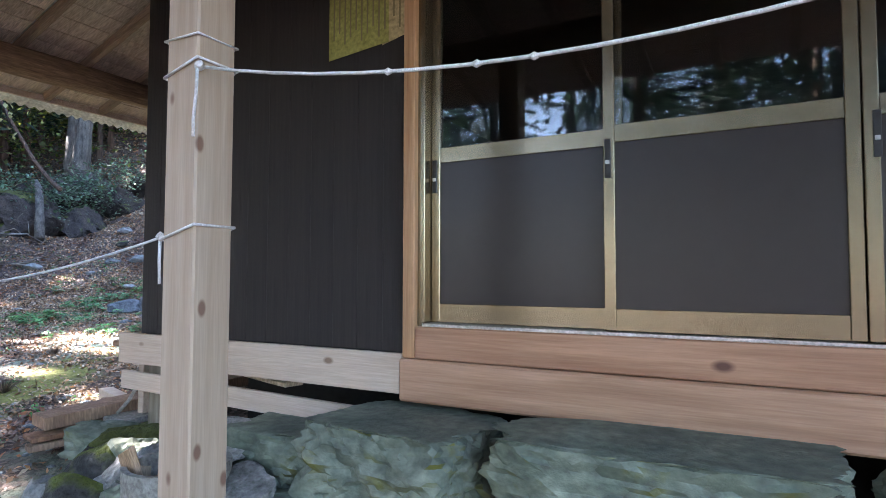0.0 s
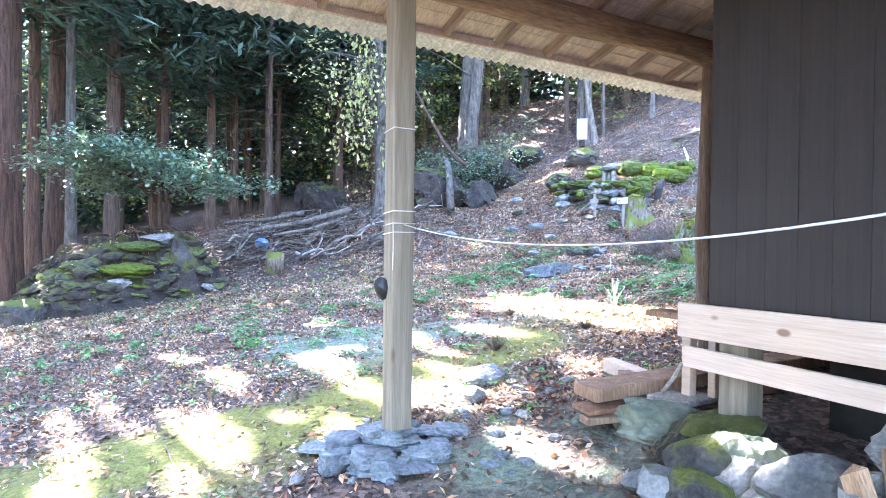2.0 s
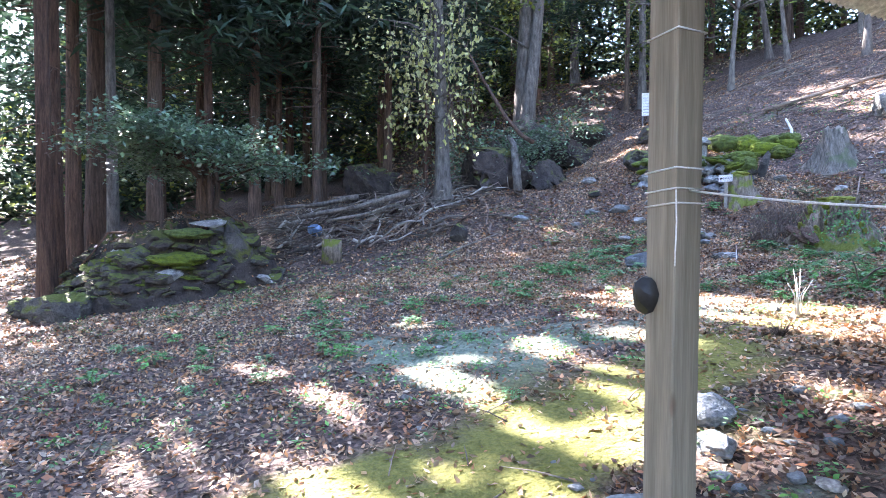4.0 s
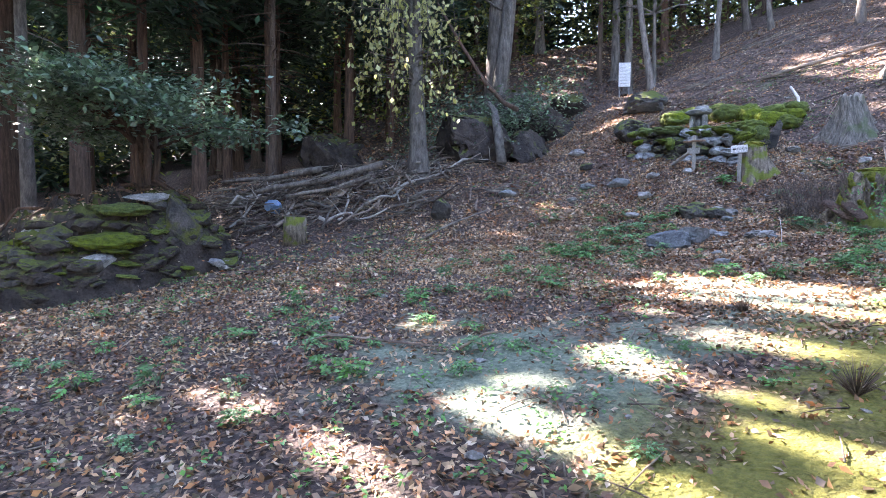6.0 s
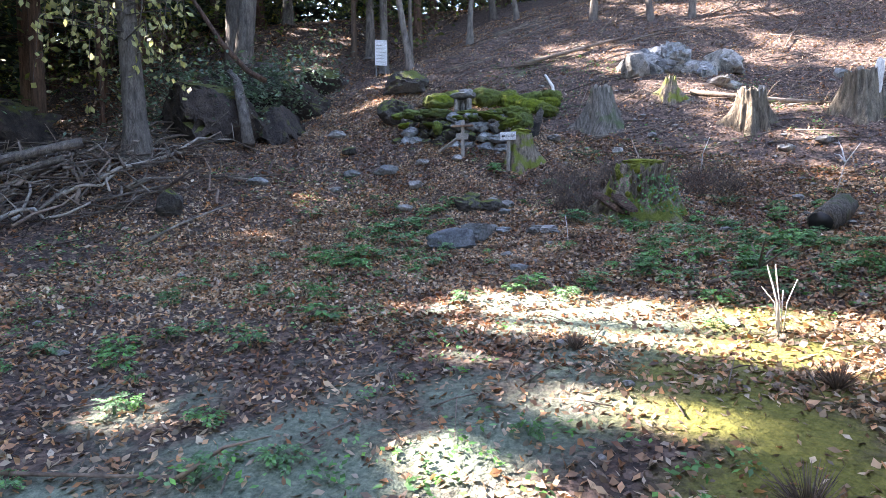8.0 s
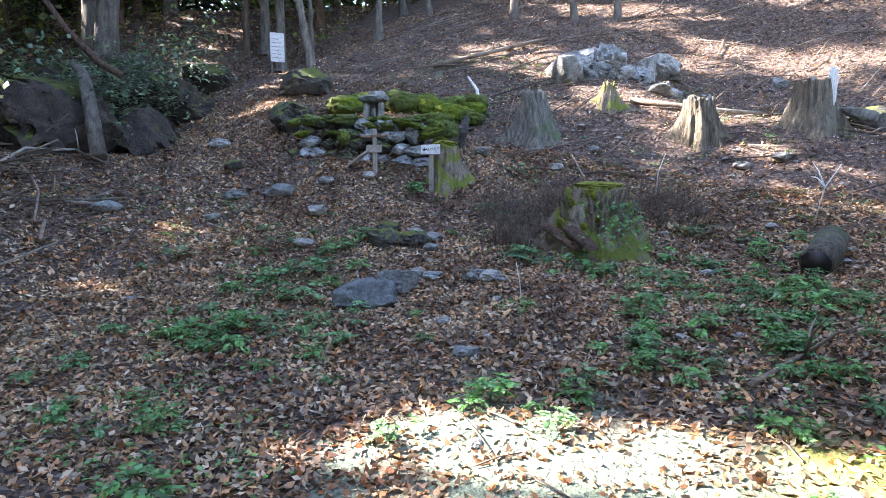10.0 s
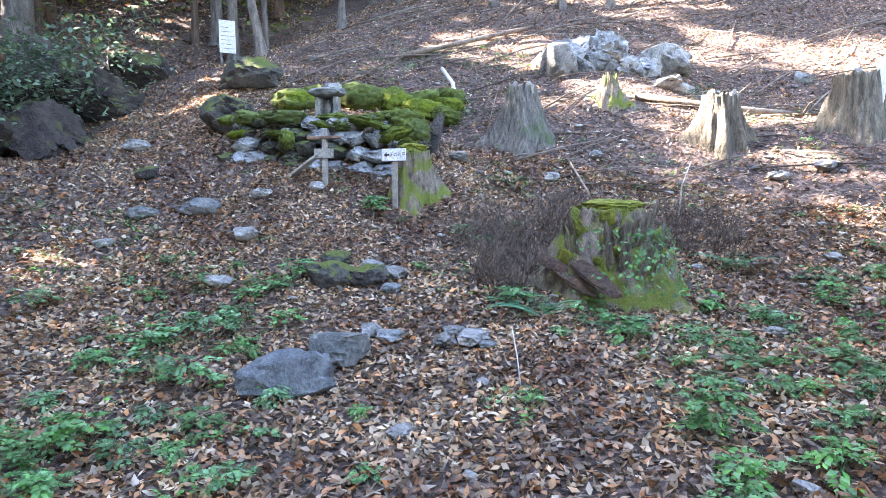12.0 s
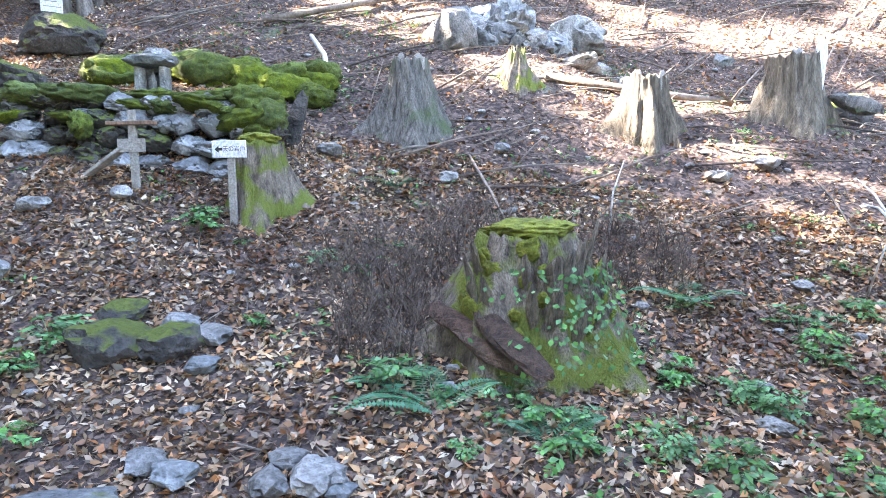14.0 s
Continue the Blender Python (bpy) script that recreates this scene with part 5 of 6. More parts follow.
        x, y = -15.2 - 2.6 * u + rb.gauss(0, 0.6), 6.7 - 4.4 * u + rb.gauss(0, 0.4)
        a, l = rb.gauss(2.2, 0.7), rb.uniform(1.0, 2.8)
        pts = []
        for k in range(7):
            px, py = x + l * (k / 6 - 0.5) * math.cos(a) + 0.08 * math.sin(k + i), y + l * (k / 6 - 0.5) * math.sin(a) + 0.08 * math.cos(1.7 * k + i)
            pts.append((px, py, gz(px, py) + 0.12 + 0.06 * math.sin(2 * k + i) + rb.uniform(0, 0.1)))
        r = rb.uniform(0.018, 0.045)
        branch_thing("dead_branch", pts, [r * (1 - 0.11 * k) for k in range(7)], M_stick if i % 3 else M_cutwood, "long bare dead branch lying on the brush bank", "branch", "dead branches on the bank", 3, i)
    many = []
    for i in range(560):
        s = rr.random()
        x, y = -15.6 - 2.6 * s + rr.gauss(0, 0.8), 6.9 - 4.6 * s + rr.gauss(0, 0.6)
        z = gz(x, y) + abs(rr.gauss(0, 0.08)) + 0.02
        a = rr.uniform(0, math.pi)
        l = rr.uniform(0.4, 1.7)
        d = Vector((math.cos(a), math.sin(a), rr.uniform(-0.1, 0.4))) * l
        bend = Vector((rr.gauss(0, 0.12), rr.gauss(0, 0.12), rr.gauss(0.06, 0.08)))
        p = Vector((x, y, z)) - d * 0.5
        p.z = max(p.z, gz(p.x, p.y))
        r = rr.choice((0.008, 0.011, 0.016, 0.026))
        many.append(([p, p + d * 0.5 + bend, p + d], [r, r * 0.8, r * 0.4]))
    for i in range(260):
        x, y = rr.uniform(-26, -14), rr.uniform(-3, 9)
        a = rr.uniform(0, math.pi)
        d = Vector((math.cos(a), math.sin(a), rr.uniform(-0.05, 0.2))) * rr.uniform(0.3, 1.2)
        p = Vector((x, y, gz(x, y) + 0.03))
        many.append(([p, p + d * 0.5, p + d], [0.01, 0.008, 0.004]))
    put("brushwood", tubes("brushwood", many, M_stick, 4), label="heap of dead grey branches and sticks on the bank", category="brushwood", kind="stuff")
    many = []
    for i in range(700):
        x, y = rr.uniform(-15, 0), rr.uniform(10.5, 20)
        a = rr.gauss(0.55, 0.5)
        l = rr.uniform(0.3, 1.6)
        p = Vector((x, y, gz(x, y) + 0.03))
        q = Vector((x + l * math.cos(a), y + l * math.sin(a), 0))
        q.z = gz(q.x, q.y) + rr.uniform(0.02, 0.12)
        r = rr.choice((0.005, 0.008, 0.014))
        many.append(([p, p.lerp(q, 0.5) + Vector((0, 0, 0.03)), q], [r, r, r * 0.5]))
    for i in range(260):
        x, y = rr.uniform(-12.5, -4.8), rr.uniform(-1, 10)
        a = rr.uniform(0, 6.28)
        l = rr.uniform(0.1, 0.5)
        p = Vector((x, y, gz(x, y) + 0.012))
        q = Vector((x + l * math.cos(a), y + l * math.sin(a), 0))
        q.z = gz(q.x, q.y) + 0.015
        many.append(([p, p.lerp(q, 0.5) + Vector((0, 0, 0.01)), q], [0.005, 0.004, 0.002]))
    put("fallen_twigs", tubes("fallen_twigs", many, M_stick, 4), label="fallen dead branches and twigs on the slope and yard", category="twigs", kind="stuff")
    st = thing("cut_stump", pose(-15.55, 3.16, gz(-15.55, 3.16) - 0.03), "small mossy sawn log standing beside the brush", "stump")
    put("body", tube("body", [(0, 0, 0), (0.01, 0, 0.25), (0.02, 0.01, 0.52)], [0.23, 0.21, 0.21], M_stumpbark, 14, 0.05), st)
    put("blue_cover", rock("blue_cover", (0.5, 0.34, 0.3), M_blue, 433, 0.35, 3), at=pose(-16.9, 3.2, gz(-16.9, 3.2) + 0.06), label="crumpled faded blue plastic cover on the brush", category="cover")
    put("mossy_rock", rock("mossy_rock", (0.5, 0.4, 0.45), M_stone_mossy, 434, 0.3, 3), at=pose(-14.3, 5.6, gz(-14.3, 5.6) - 0.06), label="small mossy rock at the foot of the bank", category="rock")


build_bank()


# ---- slope and clearing ----
def stump(name, x, y, rb, rt, h, seed, label, material, roots, cap=None, jag=0.06, power=1.3, splinters=0, group="stumps on the slope"):
    """An old stump: fluted, flared into roots, with a ragged top."""
    z0 = gz(x, y) - 0.1
    t = thing(name, pose(x, y, z0), label, "stump", group)
    sides, n = 72, 20
    v, f = [], []
    for i in range(n + 3):
        s = min(1.0, i / n)
        for k in range(sides):
            a = 2 * math.pi * k / sides
            nz = noise.noise(Vector((math.cos(a) * 2.2 + seed, math.sin(a) * 2.2, s * 1.2)))
            r = rt + (rb - rt) * (1 - s) ** power
            for ra, rl, rw in roots:
                da = (a - ra + math.pi) % (2 * math.pi) - math.pi
                r += rl * math.exp(-(da / rw) ** 2) * (1 - s) ** 3
            r *= 1 + 0.13 * nz + 0.07 * math.cos(9 * a + 3 * nz + seed) * (1 - 0.5 * s) + 0.045 * math.cos(19 * a + 5 * nz + seed) + 0.1 * noise.noise(Vector((math.cos(a) * 6 + seed, math.sin(a) * 6, s * 2)))
            foot = gz(x + r * math.cos(a), y + r * math.sin(a)) - z0 - 0.04
            z = foot * (1 - s) + h * s + 1.0 * jag * noise.noise(Vector((math.cos(a) * 4, math.sin(a) * 4, seed))) * max(0.0, s - 0.6) / 0.4
            if i > n:
                r *= (0.6, 0.05)[i - n - 1]
                z = h * 0.97 - 0.03 * (i - n) + 0.03 * nz
            v.append((r * math.cos(a), r * math.sin(a), z))
    for i in range(n + 2):
        for k in range(sides):
            a, b = i * sides + k, i * sides + (k + 1) % sides
            f.append((a, b, b + sides, a + sides))
    put("trunk", mesh_of("trunk", v, f, material, True), t)
    rk = random.Random(seed)
    for i in range(splinters):
        a = 2 * math.pi * (i + rk.uniform(-0.3, 0.3)) / splinters
        l = rk.uniform(0.02, 0.07)
        put("splinter", rock("splinter", (rk.uniform(0.08, 0.17), 0.035, l + 0.2), M_cutwood, seed + i % 4, 0.25, 2, 0, 0.6), t, "grey splintered wood at the broken top", at=pose(rt * 0.9 * math.cos(a), rt * 0.9 * math.sin(a), h - 0.2, 0, 0, math.degrees(a) + 90))
    if cap:
        put("moss_cap", rock("moss_cap", (rt * 2.15, rt * 2.0, 0.12), M_mosscap, seed, 0.3, 4), t, "yellow-green moss cap", at=pose(0, 0, h - 0.03))
    return t


def build_slope():
    s1 = stump("tree_stump", -8.4, 8.82, 0.58, 0.28, 0.72, 501, "large rotten stump, moss-capped, with spreading roots", M_stumpbark, [(-0.55, 0.2, 0.32), (-1.5, 0.1, 0.35), (3.5, 0.16, 0.35), (2.0, 0.2, 0.4)], True, 0.08, 1.05)
    for i, (dx, dy, rz, l) in enumerate(((-0.2, -0.62, 30, 0.55), (-0.02, -0.72, 42, 0.6), (-0.42, -0.5, 12, 0.4))):
        put("bark_slab", rock("bark_slab", (l, 0.16, 0.07), M_bark, 520 + i, 0.2, 3, 0, 0.6), s1, "peeled slab of rotten wood", at=pose(dx * 0.8, dy * 0.8, 0.14 + 0.05 * i, 18, 22, -rz))
    rng = np.random.RandomState(44)
    n = 260
    a = rng.normal(-0.75, 0.45, n)
    h = rng.uniform(0.02, 0.5, n)
    r = 0.3 + 0.4 * (1 - h / 0.74) ** 1.1 + 0.05
    c = np.stack([r * np.cos(a), r * np.sin(a), h + 0.08], 1)
    out = np.stack([np.cos(a), np.sin(a), 0.6 + 0 * a], 1) + rng.normal(0, 0.4, (n, 3))
    put("ivy", sheet_of("ivy", leaf_quads(c, out, rng.normal(0, 1, (n, 3)), rng.uniform(0.025, 0.05, n), rng.uniform(0.02, 0.035, n), 0.1), M_herb), s1, "small green creeper leaves")
    rk = random.Random(45)
    for i in range(26):
        t = rk.uniform(-2.4, 0.5)
        z = rk.uniform(0.05, 0.66)
        q = 0.27 + 0.3 * (1 - z / 0.72) ** 1.05 + 0.1 * max(0.0, 0.3 - z) * math.exp(-((t + 0.55) / 0.32) ** 2) * 6
        w = rk.uniform(0.07, 0.17)
        put("moss_patch", rock("moss_patch", (w, 0.028, w * rk.uniform(0.8, 1.6)), M_mosscap, 570 + i % 7, 0.45, 3), s1, "yellow-green moss patch", at=pose(q * math.cos(t), q * math.sin(t), z - 0.06, 0, 0, math.degrees(t) + 90) @ pose(0, 0, 0, 16, 0, 0))
    for i in range(26):
        t = rk.uniform(-2.6, 0.3)
        z = rk.uniform(0.25, 0.62)
        q = 0.28 + 0.3 * (1 - z / 0.74) ** 1.05 + 0.01
        put("bark_strip", rock("bark_strip", (rk.uniform(0.05, 0.1), 0.035, rk.uniform(0.16, 0.34)), M_stumpbark, 530 + i % 6, 0.35, 2, 0, 0.3), s1, at=pose(q * math.cos(t), q * math.sin(t), z - 0.12, 0, 0, math.degrees(t) + 90) @ pose(0, 0, 0, 14, 0, 0))
    stump("tree_stump", -9.9, 11.4, 0.4, 0.17, 0.74, 502, "weathered grey-green stump with fluted mossy sides", M_stumpgrey, [(-1.2, 0.16, 0.3), (3.5, 0.26, 0.3), (-0.3, 0.2, 0.3)], jag=0.07, power=1.2, splinters=7)
    stump("tree_stump", -7.52, 12.1, 0.33, 0.22, 0.64, 503, "weathered hollow stump with pale lichen and broken top", M_stumppale, [(-1.4, 0.16, 0.25), (3.6, 0.25, 0.3), (0.2, 0.16, 0.3), (-0.6, 0.12, 0.2)], jag=0.1, power=1.5, splinters=6)
    s4 = stump("tree_stump", -5.98, 12.62, 0.36, 0.25, 0.74, 504, "sawn stump, coloured pale for the sun on it", M_stumppale, [(0.1, 0.3, 0.3), (3.4, 0.15, 0.3), (-1.4, 0.12, 0.3)], jag=0.08, power=1.5, splinters=3)
    put("standing_slab", rock("standing_slab", (0.16, 0.08, 0.62), M_white, 509, 0.25, 3, 0, 0.7), s4, "bleached white slab of sapwood", at=pose(0.2, -0.14, 0.3, 0, 4, 40))
    put("root_slab", rock("root_slab", (0.55, 0.16, 0.2), M_stumpgrey, 508, 0.3, 3, 0, 0.4), s4, "broken grey root", at=pose(0.55, -0.1, 0.12, 0, 18, -10))
    stump("tree_stump", -10.66, 9.72, 0.3, 0.18, 0.6, 505, "narrow mossy stump standing behind the signpost", M_stumpbark, [(-1.2, 0.2, 0.3), (0.3, 0.2, 0.3)], True)
    stump("tree_stump", -8.9, 12.3, 0.22, 0.09, 0.42, 506, "small splintered dark stump", M_stumpbark, [(0.2, 0.2, 0.3), (3.0, 0.2, 0.3)], jag=0.2)
    lg = thing("cut_log", pose(-6.28, 8.62, gz(-6.28, 8.62) + 0.1), "short sawn log with a dark rotten end", "log")
    put("body", tube("body", [(0, 0, 0), (0.1, 0.3, 0.08), (0.2, 0.65, 0.18)], [0.15, 0.16, 0.15], M_stumpgrey, 16, 0.08), lg)
    put("rotten_end", tube("rotten_end", [(-0.004, -0.012, -0.003), (0.006, 0.02, 0.003)], [0.125, 0.125], M_black, 16, 0.1), lg, "black rotten end")

    # dry stone wall with moss, terrace and small shrine
    rr = random.Random(31)
    wall = thing("stone_wall", pose(0, 0, 0), "low dry-stone terrace wall, pale stones grown over with moss", "wall")
    for row in range(4):
        s = rr.uniform(0, 0.1)
        while s < 1.0:
            w = rr.uniform(0.14, 0.4)
            x, y = -13.15 + 2.35 * s, 9.55 + 0.6 * s + 0.06 * row
            zb = gz(x, y - 0.15) - 0.06
            top = 2.86 - 0.12 * s
            hh = max(0.1, (top - zb) / 4)
            put("stone", rock("stone", (w * 1.15, 0.36, hh * rr.uniform(1.1, 1.4)), M_wallstone if (s > 0.45 and rr.random() < 0.8) or rr.random() < 0.25 else M_stone_mossy, rr.randint(0, 30) + 540, 0.35, 4, 0, 0.45), wall, at=pose(x, y, zb + hh * row, rr.uniform(-6, 6), rr.uniform(-6, 6), rr.uniform(-12, 12)))
            s += w / 2.3
    for i, (x, y, z, s) in enumerate(((-11.55, 10.2, 2.72, (0.8, 0.4, 0.16)), (-11.05, 10.3, 2.62, (0.5, 0.5, 0.3)), (-10.85, 10.2, 2.45, (0.36, 0.36, 0.34)), (-11.3, 10.65, 2.78, (0.7, 0.45, 0.2)), (-12.5, 9.85, 2.74, (0.75, 0.45, 0.2)), (-13.0, 9.75, 2.74, (0.6, 0.45, 0.22)), (-12.3, 9.62, 2.42, (0.3, 0.2, 0.26)), (-12.8, 10.3, 2.76, (0.9, 0.7, 0.22)), (-12.0, 10.2, 2.76, (0.7, 0.5, 0.16)))):
        put("moss_cushion", rock("moss_cushion", s, M_moss, 580 + i, 0.3, 4), wall, "bright moss cushion", at=pose(x, y, z, 0, 0, i * 20))
    for i in range(22):
        u = rr.random()
        x, y = -13.3 + 2.6 * u, 9.5 + 0.62 * u + abs(rr.gauss(0, 0.2)) + 0.02
        w = rr.uniform(0.2, 0.6)
        z = 2.84 - 0.14 * u - (rr.uniform(0.1, 0.45) if y < 9.62 + 0.62 * u else 0.05)
        put("moss_cushion", rock("moss_cushion", (w, w * rr.uniform(0.5, 0.9), w * rr.uniform(0.24, 0.42)), M_moss, 560 + i % 14, 0.2, 4), wall, "bright moss cushion", at=pose(x, y, z - 0.03, rr.uniform(-12, 12), rr.uniform(-12, 12), rr.uniform(0, 360)))
    for i in range(15):
        u = rr.random()
        x, y = -13.6 + 2.5 * u, 11.1 + 0.75 * u + rr.gauss(0, 0.12)
        w = rr.uniform(0.4, 0.85)
        put("mossy_rock", rock("mossy_rock", (w, w * rr.uniform(0.5, 0.9), w * rr.uniform(0.36, 0.55)), M_moss, 760 + i, 0.18, 4, 0, 0.2), at=pose(x, y, gz(x, y) - 0.06, 0, 0, rr.uniform(0, 360)), label="rounded rock wholly covered with bright moss", category="rock", group="moss rocks behind the shrine")
    for i, (x, y, s) in enumerate(((-13.2, 11.35, (0.9, 0.5, 0.42)), (-12.6, 11.5, (0.5, 0.4, 0.3)), (-12.2, 11.45, (0.95, 0.5, 0.4)), (-11.75, 11.5, (0.6, 0.45, 0.36)), (-11.35, 11.55, (0.85, 0.5, 0.36)), (-11.0, 11.5, (0.5, 0.4, 0.28)))):
        put("mossy_rock", rock("mossy_rock", s, M_moss, 590 + i, 0.25, 4, 0, 0.4), at=pose(x, y, gz(x, y) - 0.12 + 0.03 * (i % 2), 0, 0, i * 15), label="rounded rock wholly covered with bright moss", category="rock", group="moss rocks behind the shrine")
    put("standing_stone", rock("standing_stone", (0.17, 0.12, 0.62), M_stone_mossy, 601, 0.2, 3, 0, 0.4), at=pose(-10.88, 10.62, gz(-10.88, 10.62) - 0.1, 0, 14, 10), label="pointed mossy stone standing at the wall end", category="stone")
    put("mossy_rock", rock("mossy_rock", (0.9, 0.7, 0.62), M_stone_mossy, 602, 0.3, 4, 0, 0.4), at=pose(-13.75, 10.15, gz(-13.75, 10.15) - 0.1), label="dark rounded rock beside the path", category="rock")
    put("mossy_rock", rock("mossy_rock", (1.1, 0.7, 0.62), M_stone_mossy, 603, 0.25, 4, 0, 0.5), at=pose(-14.9, 12.0, gz(-14.9, 12.0) - 0.12), label="broad grey rock below the notice board", category="rock")
    sh = thing("stone_shrine", pose(-12.45, 10.72, 2.86, 0, 0, 12), "small grey stone shrine with a roof slab", "shrine")
    put("base_slab", rock("base_slab", (0.42, 0.34, 0.1), M_stone, 610, 0.12, 3, 0.3, 0.7), sh, at=pose(0, 0, 0))
    for dx in (-0.13, 0.13):
        put("pillar", box("pillar", (dx - 0.035, -0.07, 0.08), (dx + 0.035, 0.07, 0.36), M_stone_pale, 0.012), sh)
    put("back_stone", box("back_stone", (-0.1, 0.05, 0.08), (0.1, 0.09, 0.36), M_stone, 0.01), sh)
    put("tablet", rock("tablet", (0.09, 0.06, 0.24), M_stone_pale, 611, 0.1, 3), sh, at=pose(0, -0.01, 0.08))
    put("roof_slab", rock("roof_slab", (0.5, 0.4, 0.12), M_stone, 612, 0.12, 3, 0.3, 0.7), sh, at=pose(0, 0, 0.355))
    put("cap_stone", rock("cap_stone", (0.3, 0.22, 0.1), M_stone_pale, 613, 0.2, 3), sh, at=pose(0.05, 0, 0.45))

    # wooden cross-post with small board
    zc = gz(-11.68, 9.5)
    cp = thing("marker_post", pose(-11.68, 9.5, zc - 0.05, 0, 0, 8), "small weathered wooden marker post with crossbar and board", "marker")
    put("post", box("post", (-0.03, -0.02, 0), (0.03, 0.02, 0.68), M_cutwood, 0.004), cp)
    put("crossbar", box("crossbar", (-0.2, -0.05, 0.56), (0.2, 0.03, 0.59), M_beam, 0.004), cp)
    put("board", box("board", (-0.12, -0.034, 0.34), (0.12, -0.021, 0.45), M_cutwood, 0.003), cp, "blank grey board")
    put("prop_stone", rock("prop_stone", (0.22, 0.16, 0.12), M_stone_pale, 620, 0.2, 3), at=pose(-11.7, 9.36, gz(-11.7, 9.36) - 0.02), label="pale stone at the marker post foot", category="stone")
    put("leaning_board", box("leaning_board", (0, -0.05, 0), (0.42, 0.05, 0.025), M_cutwood, 0.004), at=pose(-12.1, 9.45, gz(-12.1, 9.45) + 0.02, 0, -32, 5), label="weathered board leaning on the marker post", category="board")

    # direction sign
    zs = gz(-10.72, 9.4)
    sg = thing("direction_sign", pose(-10.72, 9.4, zs - 0.08, 0, 0, 4), "small white wooden direction sign with a black arrow", "sign")
    put("post", box("post", (-0.028, -0.015, 0), (0.028, 0.015, 0.66), M_cutwood, 0.003), sg)
    bd = put("board", box("board", (-0.14, -0.032, 0.58), (0.14, -0.016, 0.71), M_sign, 0.004), sg, "white painted board")
    put("arrow", mesh_of("arrow", [(-0.115, -0.034, 0.645), (-0.08, -0.034, 0.672), (-0.08, -0.034, 0.655), (-0.05, -0.034, 0.655), (-0.05, -0.034, 0.635), (-0.08, -0.034, 0.635), (-0.08, -0.034, 0.618)], [(0, 6, 5, 4, 3, 2, 1)], M_text), bd)
    cu = bpy.data.curves.new("lettering", "FONT")
    cu.body, cu.size, cu.align_x, cu.align_y = "天の岩戸", 0.047, "CENTER", "CENTER"
    cu.materials.append(M_text)
    put("lettering", cu, bd, at=pose(0.045, -0.0345, 0.645, 90, 0, 0))

    # notice board beside the conifers
    zn = 4.85
    nb = thing("notice_board", pose(-18.55, 15.4, zn - 0.1, 0, 0, 50), "white notice board on two thin posts beside the path", "notice board")
    for dx in (-0.12, 0.18):
        put("post", box("post", (dx - 0.025, -0.02, 0), (dx + 0.025, 0.02, 1.0), M_stone_pale, 0.003), nb)
    put("panel", box("panel", (-0.16, -0.045, 0.62), (0.22, -0.022, 1.4), M_sign, 0.004), nb)
    for i in range(6):
        put("line", box("line", (-0.12, -0.048, 0.72 + i * 0.1), (0.18 - 0.06 * (i % 3), -0.046, 0.735 + i * 0.1), M_cutwood, 0), nb)

    # crag of pale rock high on the slope
    rc = random.Random(63)
    for i in range(30):
        u = rc.random()
        x, y = -10.05 + 1.75 * u + rc.gauss(0, 0.12), 13.85 - 0.45 * math.sin(3 * u) + rc.gauss(0, 0.22)
        w = rc.uniform(0.3, 0.75)
        put("crag_rock", rock("crag_rock", (w, w * 0.8, w * rc.uniform(0.6, 1.0)), M_stone_pale if i % 3 else M_wallstone, 631 + i, 0.55, 4, 0, 0.0), at=pose(x, y, gz(x, y) - 0.16, rc.uniform(-15, 15), rc.uniform(-15, 15), rc.uniform(0, 360)), label="pale angular rock of the crag on the slope", category="rock", group="crag on the slope")
    for x, y, s, seed, m in ((-8.25, 13.1, (0.5, 0.3, 0.24), 656, M_stone_pale), (-8.0, 13.2, (0.4, 0.3, 0.2), 657, M_stone_pale), (-7.7, 13.15, (0.3, 0.25, 0.18), 658, M_stone_pale), (-6.3, 14.6, (0.3, 0.25, 0.25), 639, M_stone), (-5.2, 13.4, (0.7, 0.5, 0.4), 640, M_stone_mossy)):
        put("crag_rock", rock("crag_rock", s, m, seed, 0.35, 4, 0, 0.1), at=pose(x, y, gz(x, y) - 0.08, 0, 0, seed * 31), label="pale angular rock below the crag on the slope", category="rock", group="crag on the slope")
    branch_thing("bleached_stick", [(-10.98, 11.8, gz(-10.98, 11.8)), (-11.1, 11.95, 3.5), (-11.36, 12.15, 3.78)], [0.034, 0.03, 0.024], M_white, "thick bleached white branch standing up from the slope", "branch")
    # stones of the yard
    put("flat_rock", rock("flat_rock", (0.6, 0.32, 0.34), M_darkslab, 651, 0.22, 4, 0, 0.4), at=pose(-9.9, 6.44, gz(-9.9, 6.44) - 0.08, -14, 4, 24), label="dark blue-grey rock lying in the leaves", category="rock")
    put("flat_rock", rock("flat_rock", (0.4, 0.22, 0.26), M_stone, 652, 0.2, 4, 0.3, 0.5), at=pose(-9.78, 6.84, gz(-9.78, 6.84) - 0.04, -12, 0, 20), label="grey flat rock behind the dark rock", category="rock")
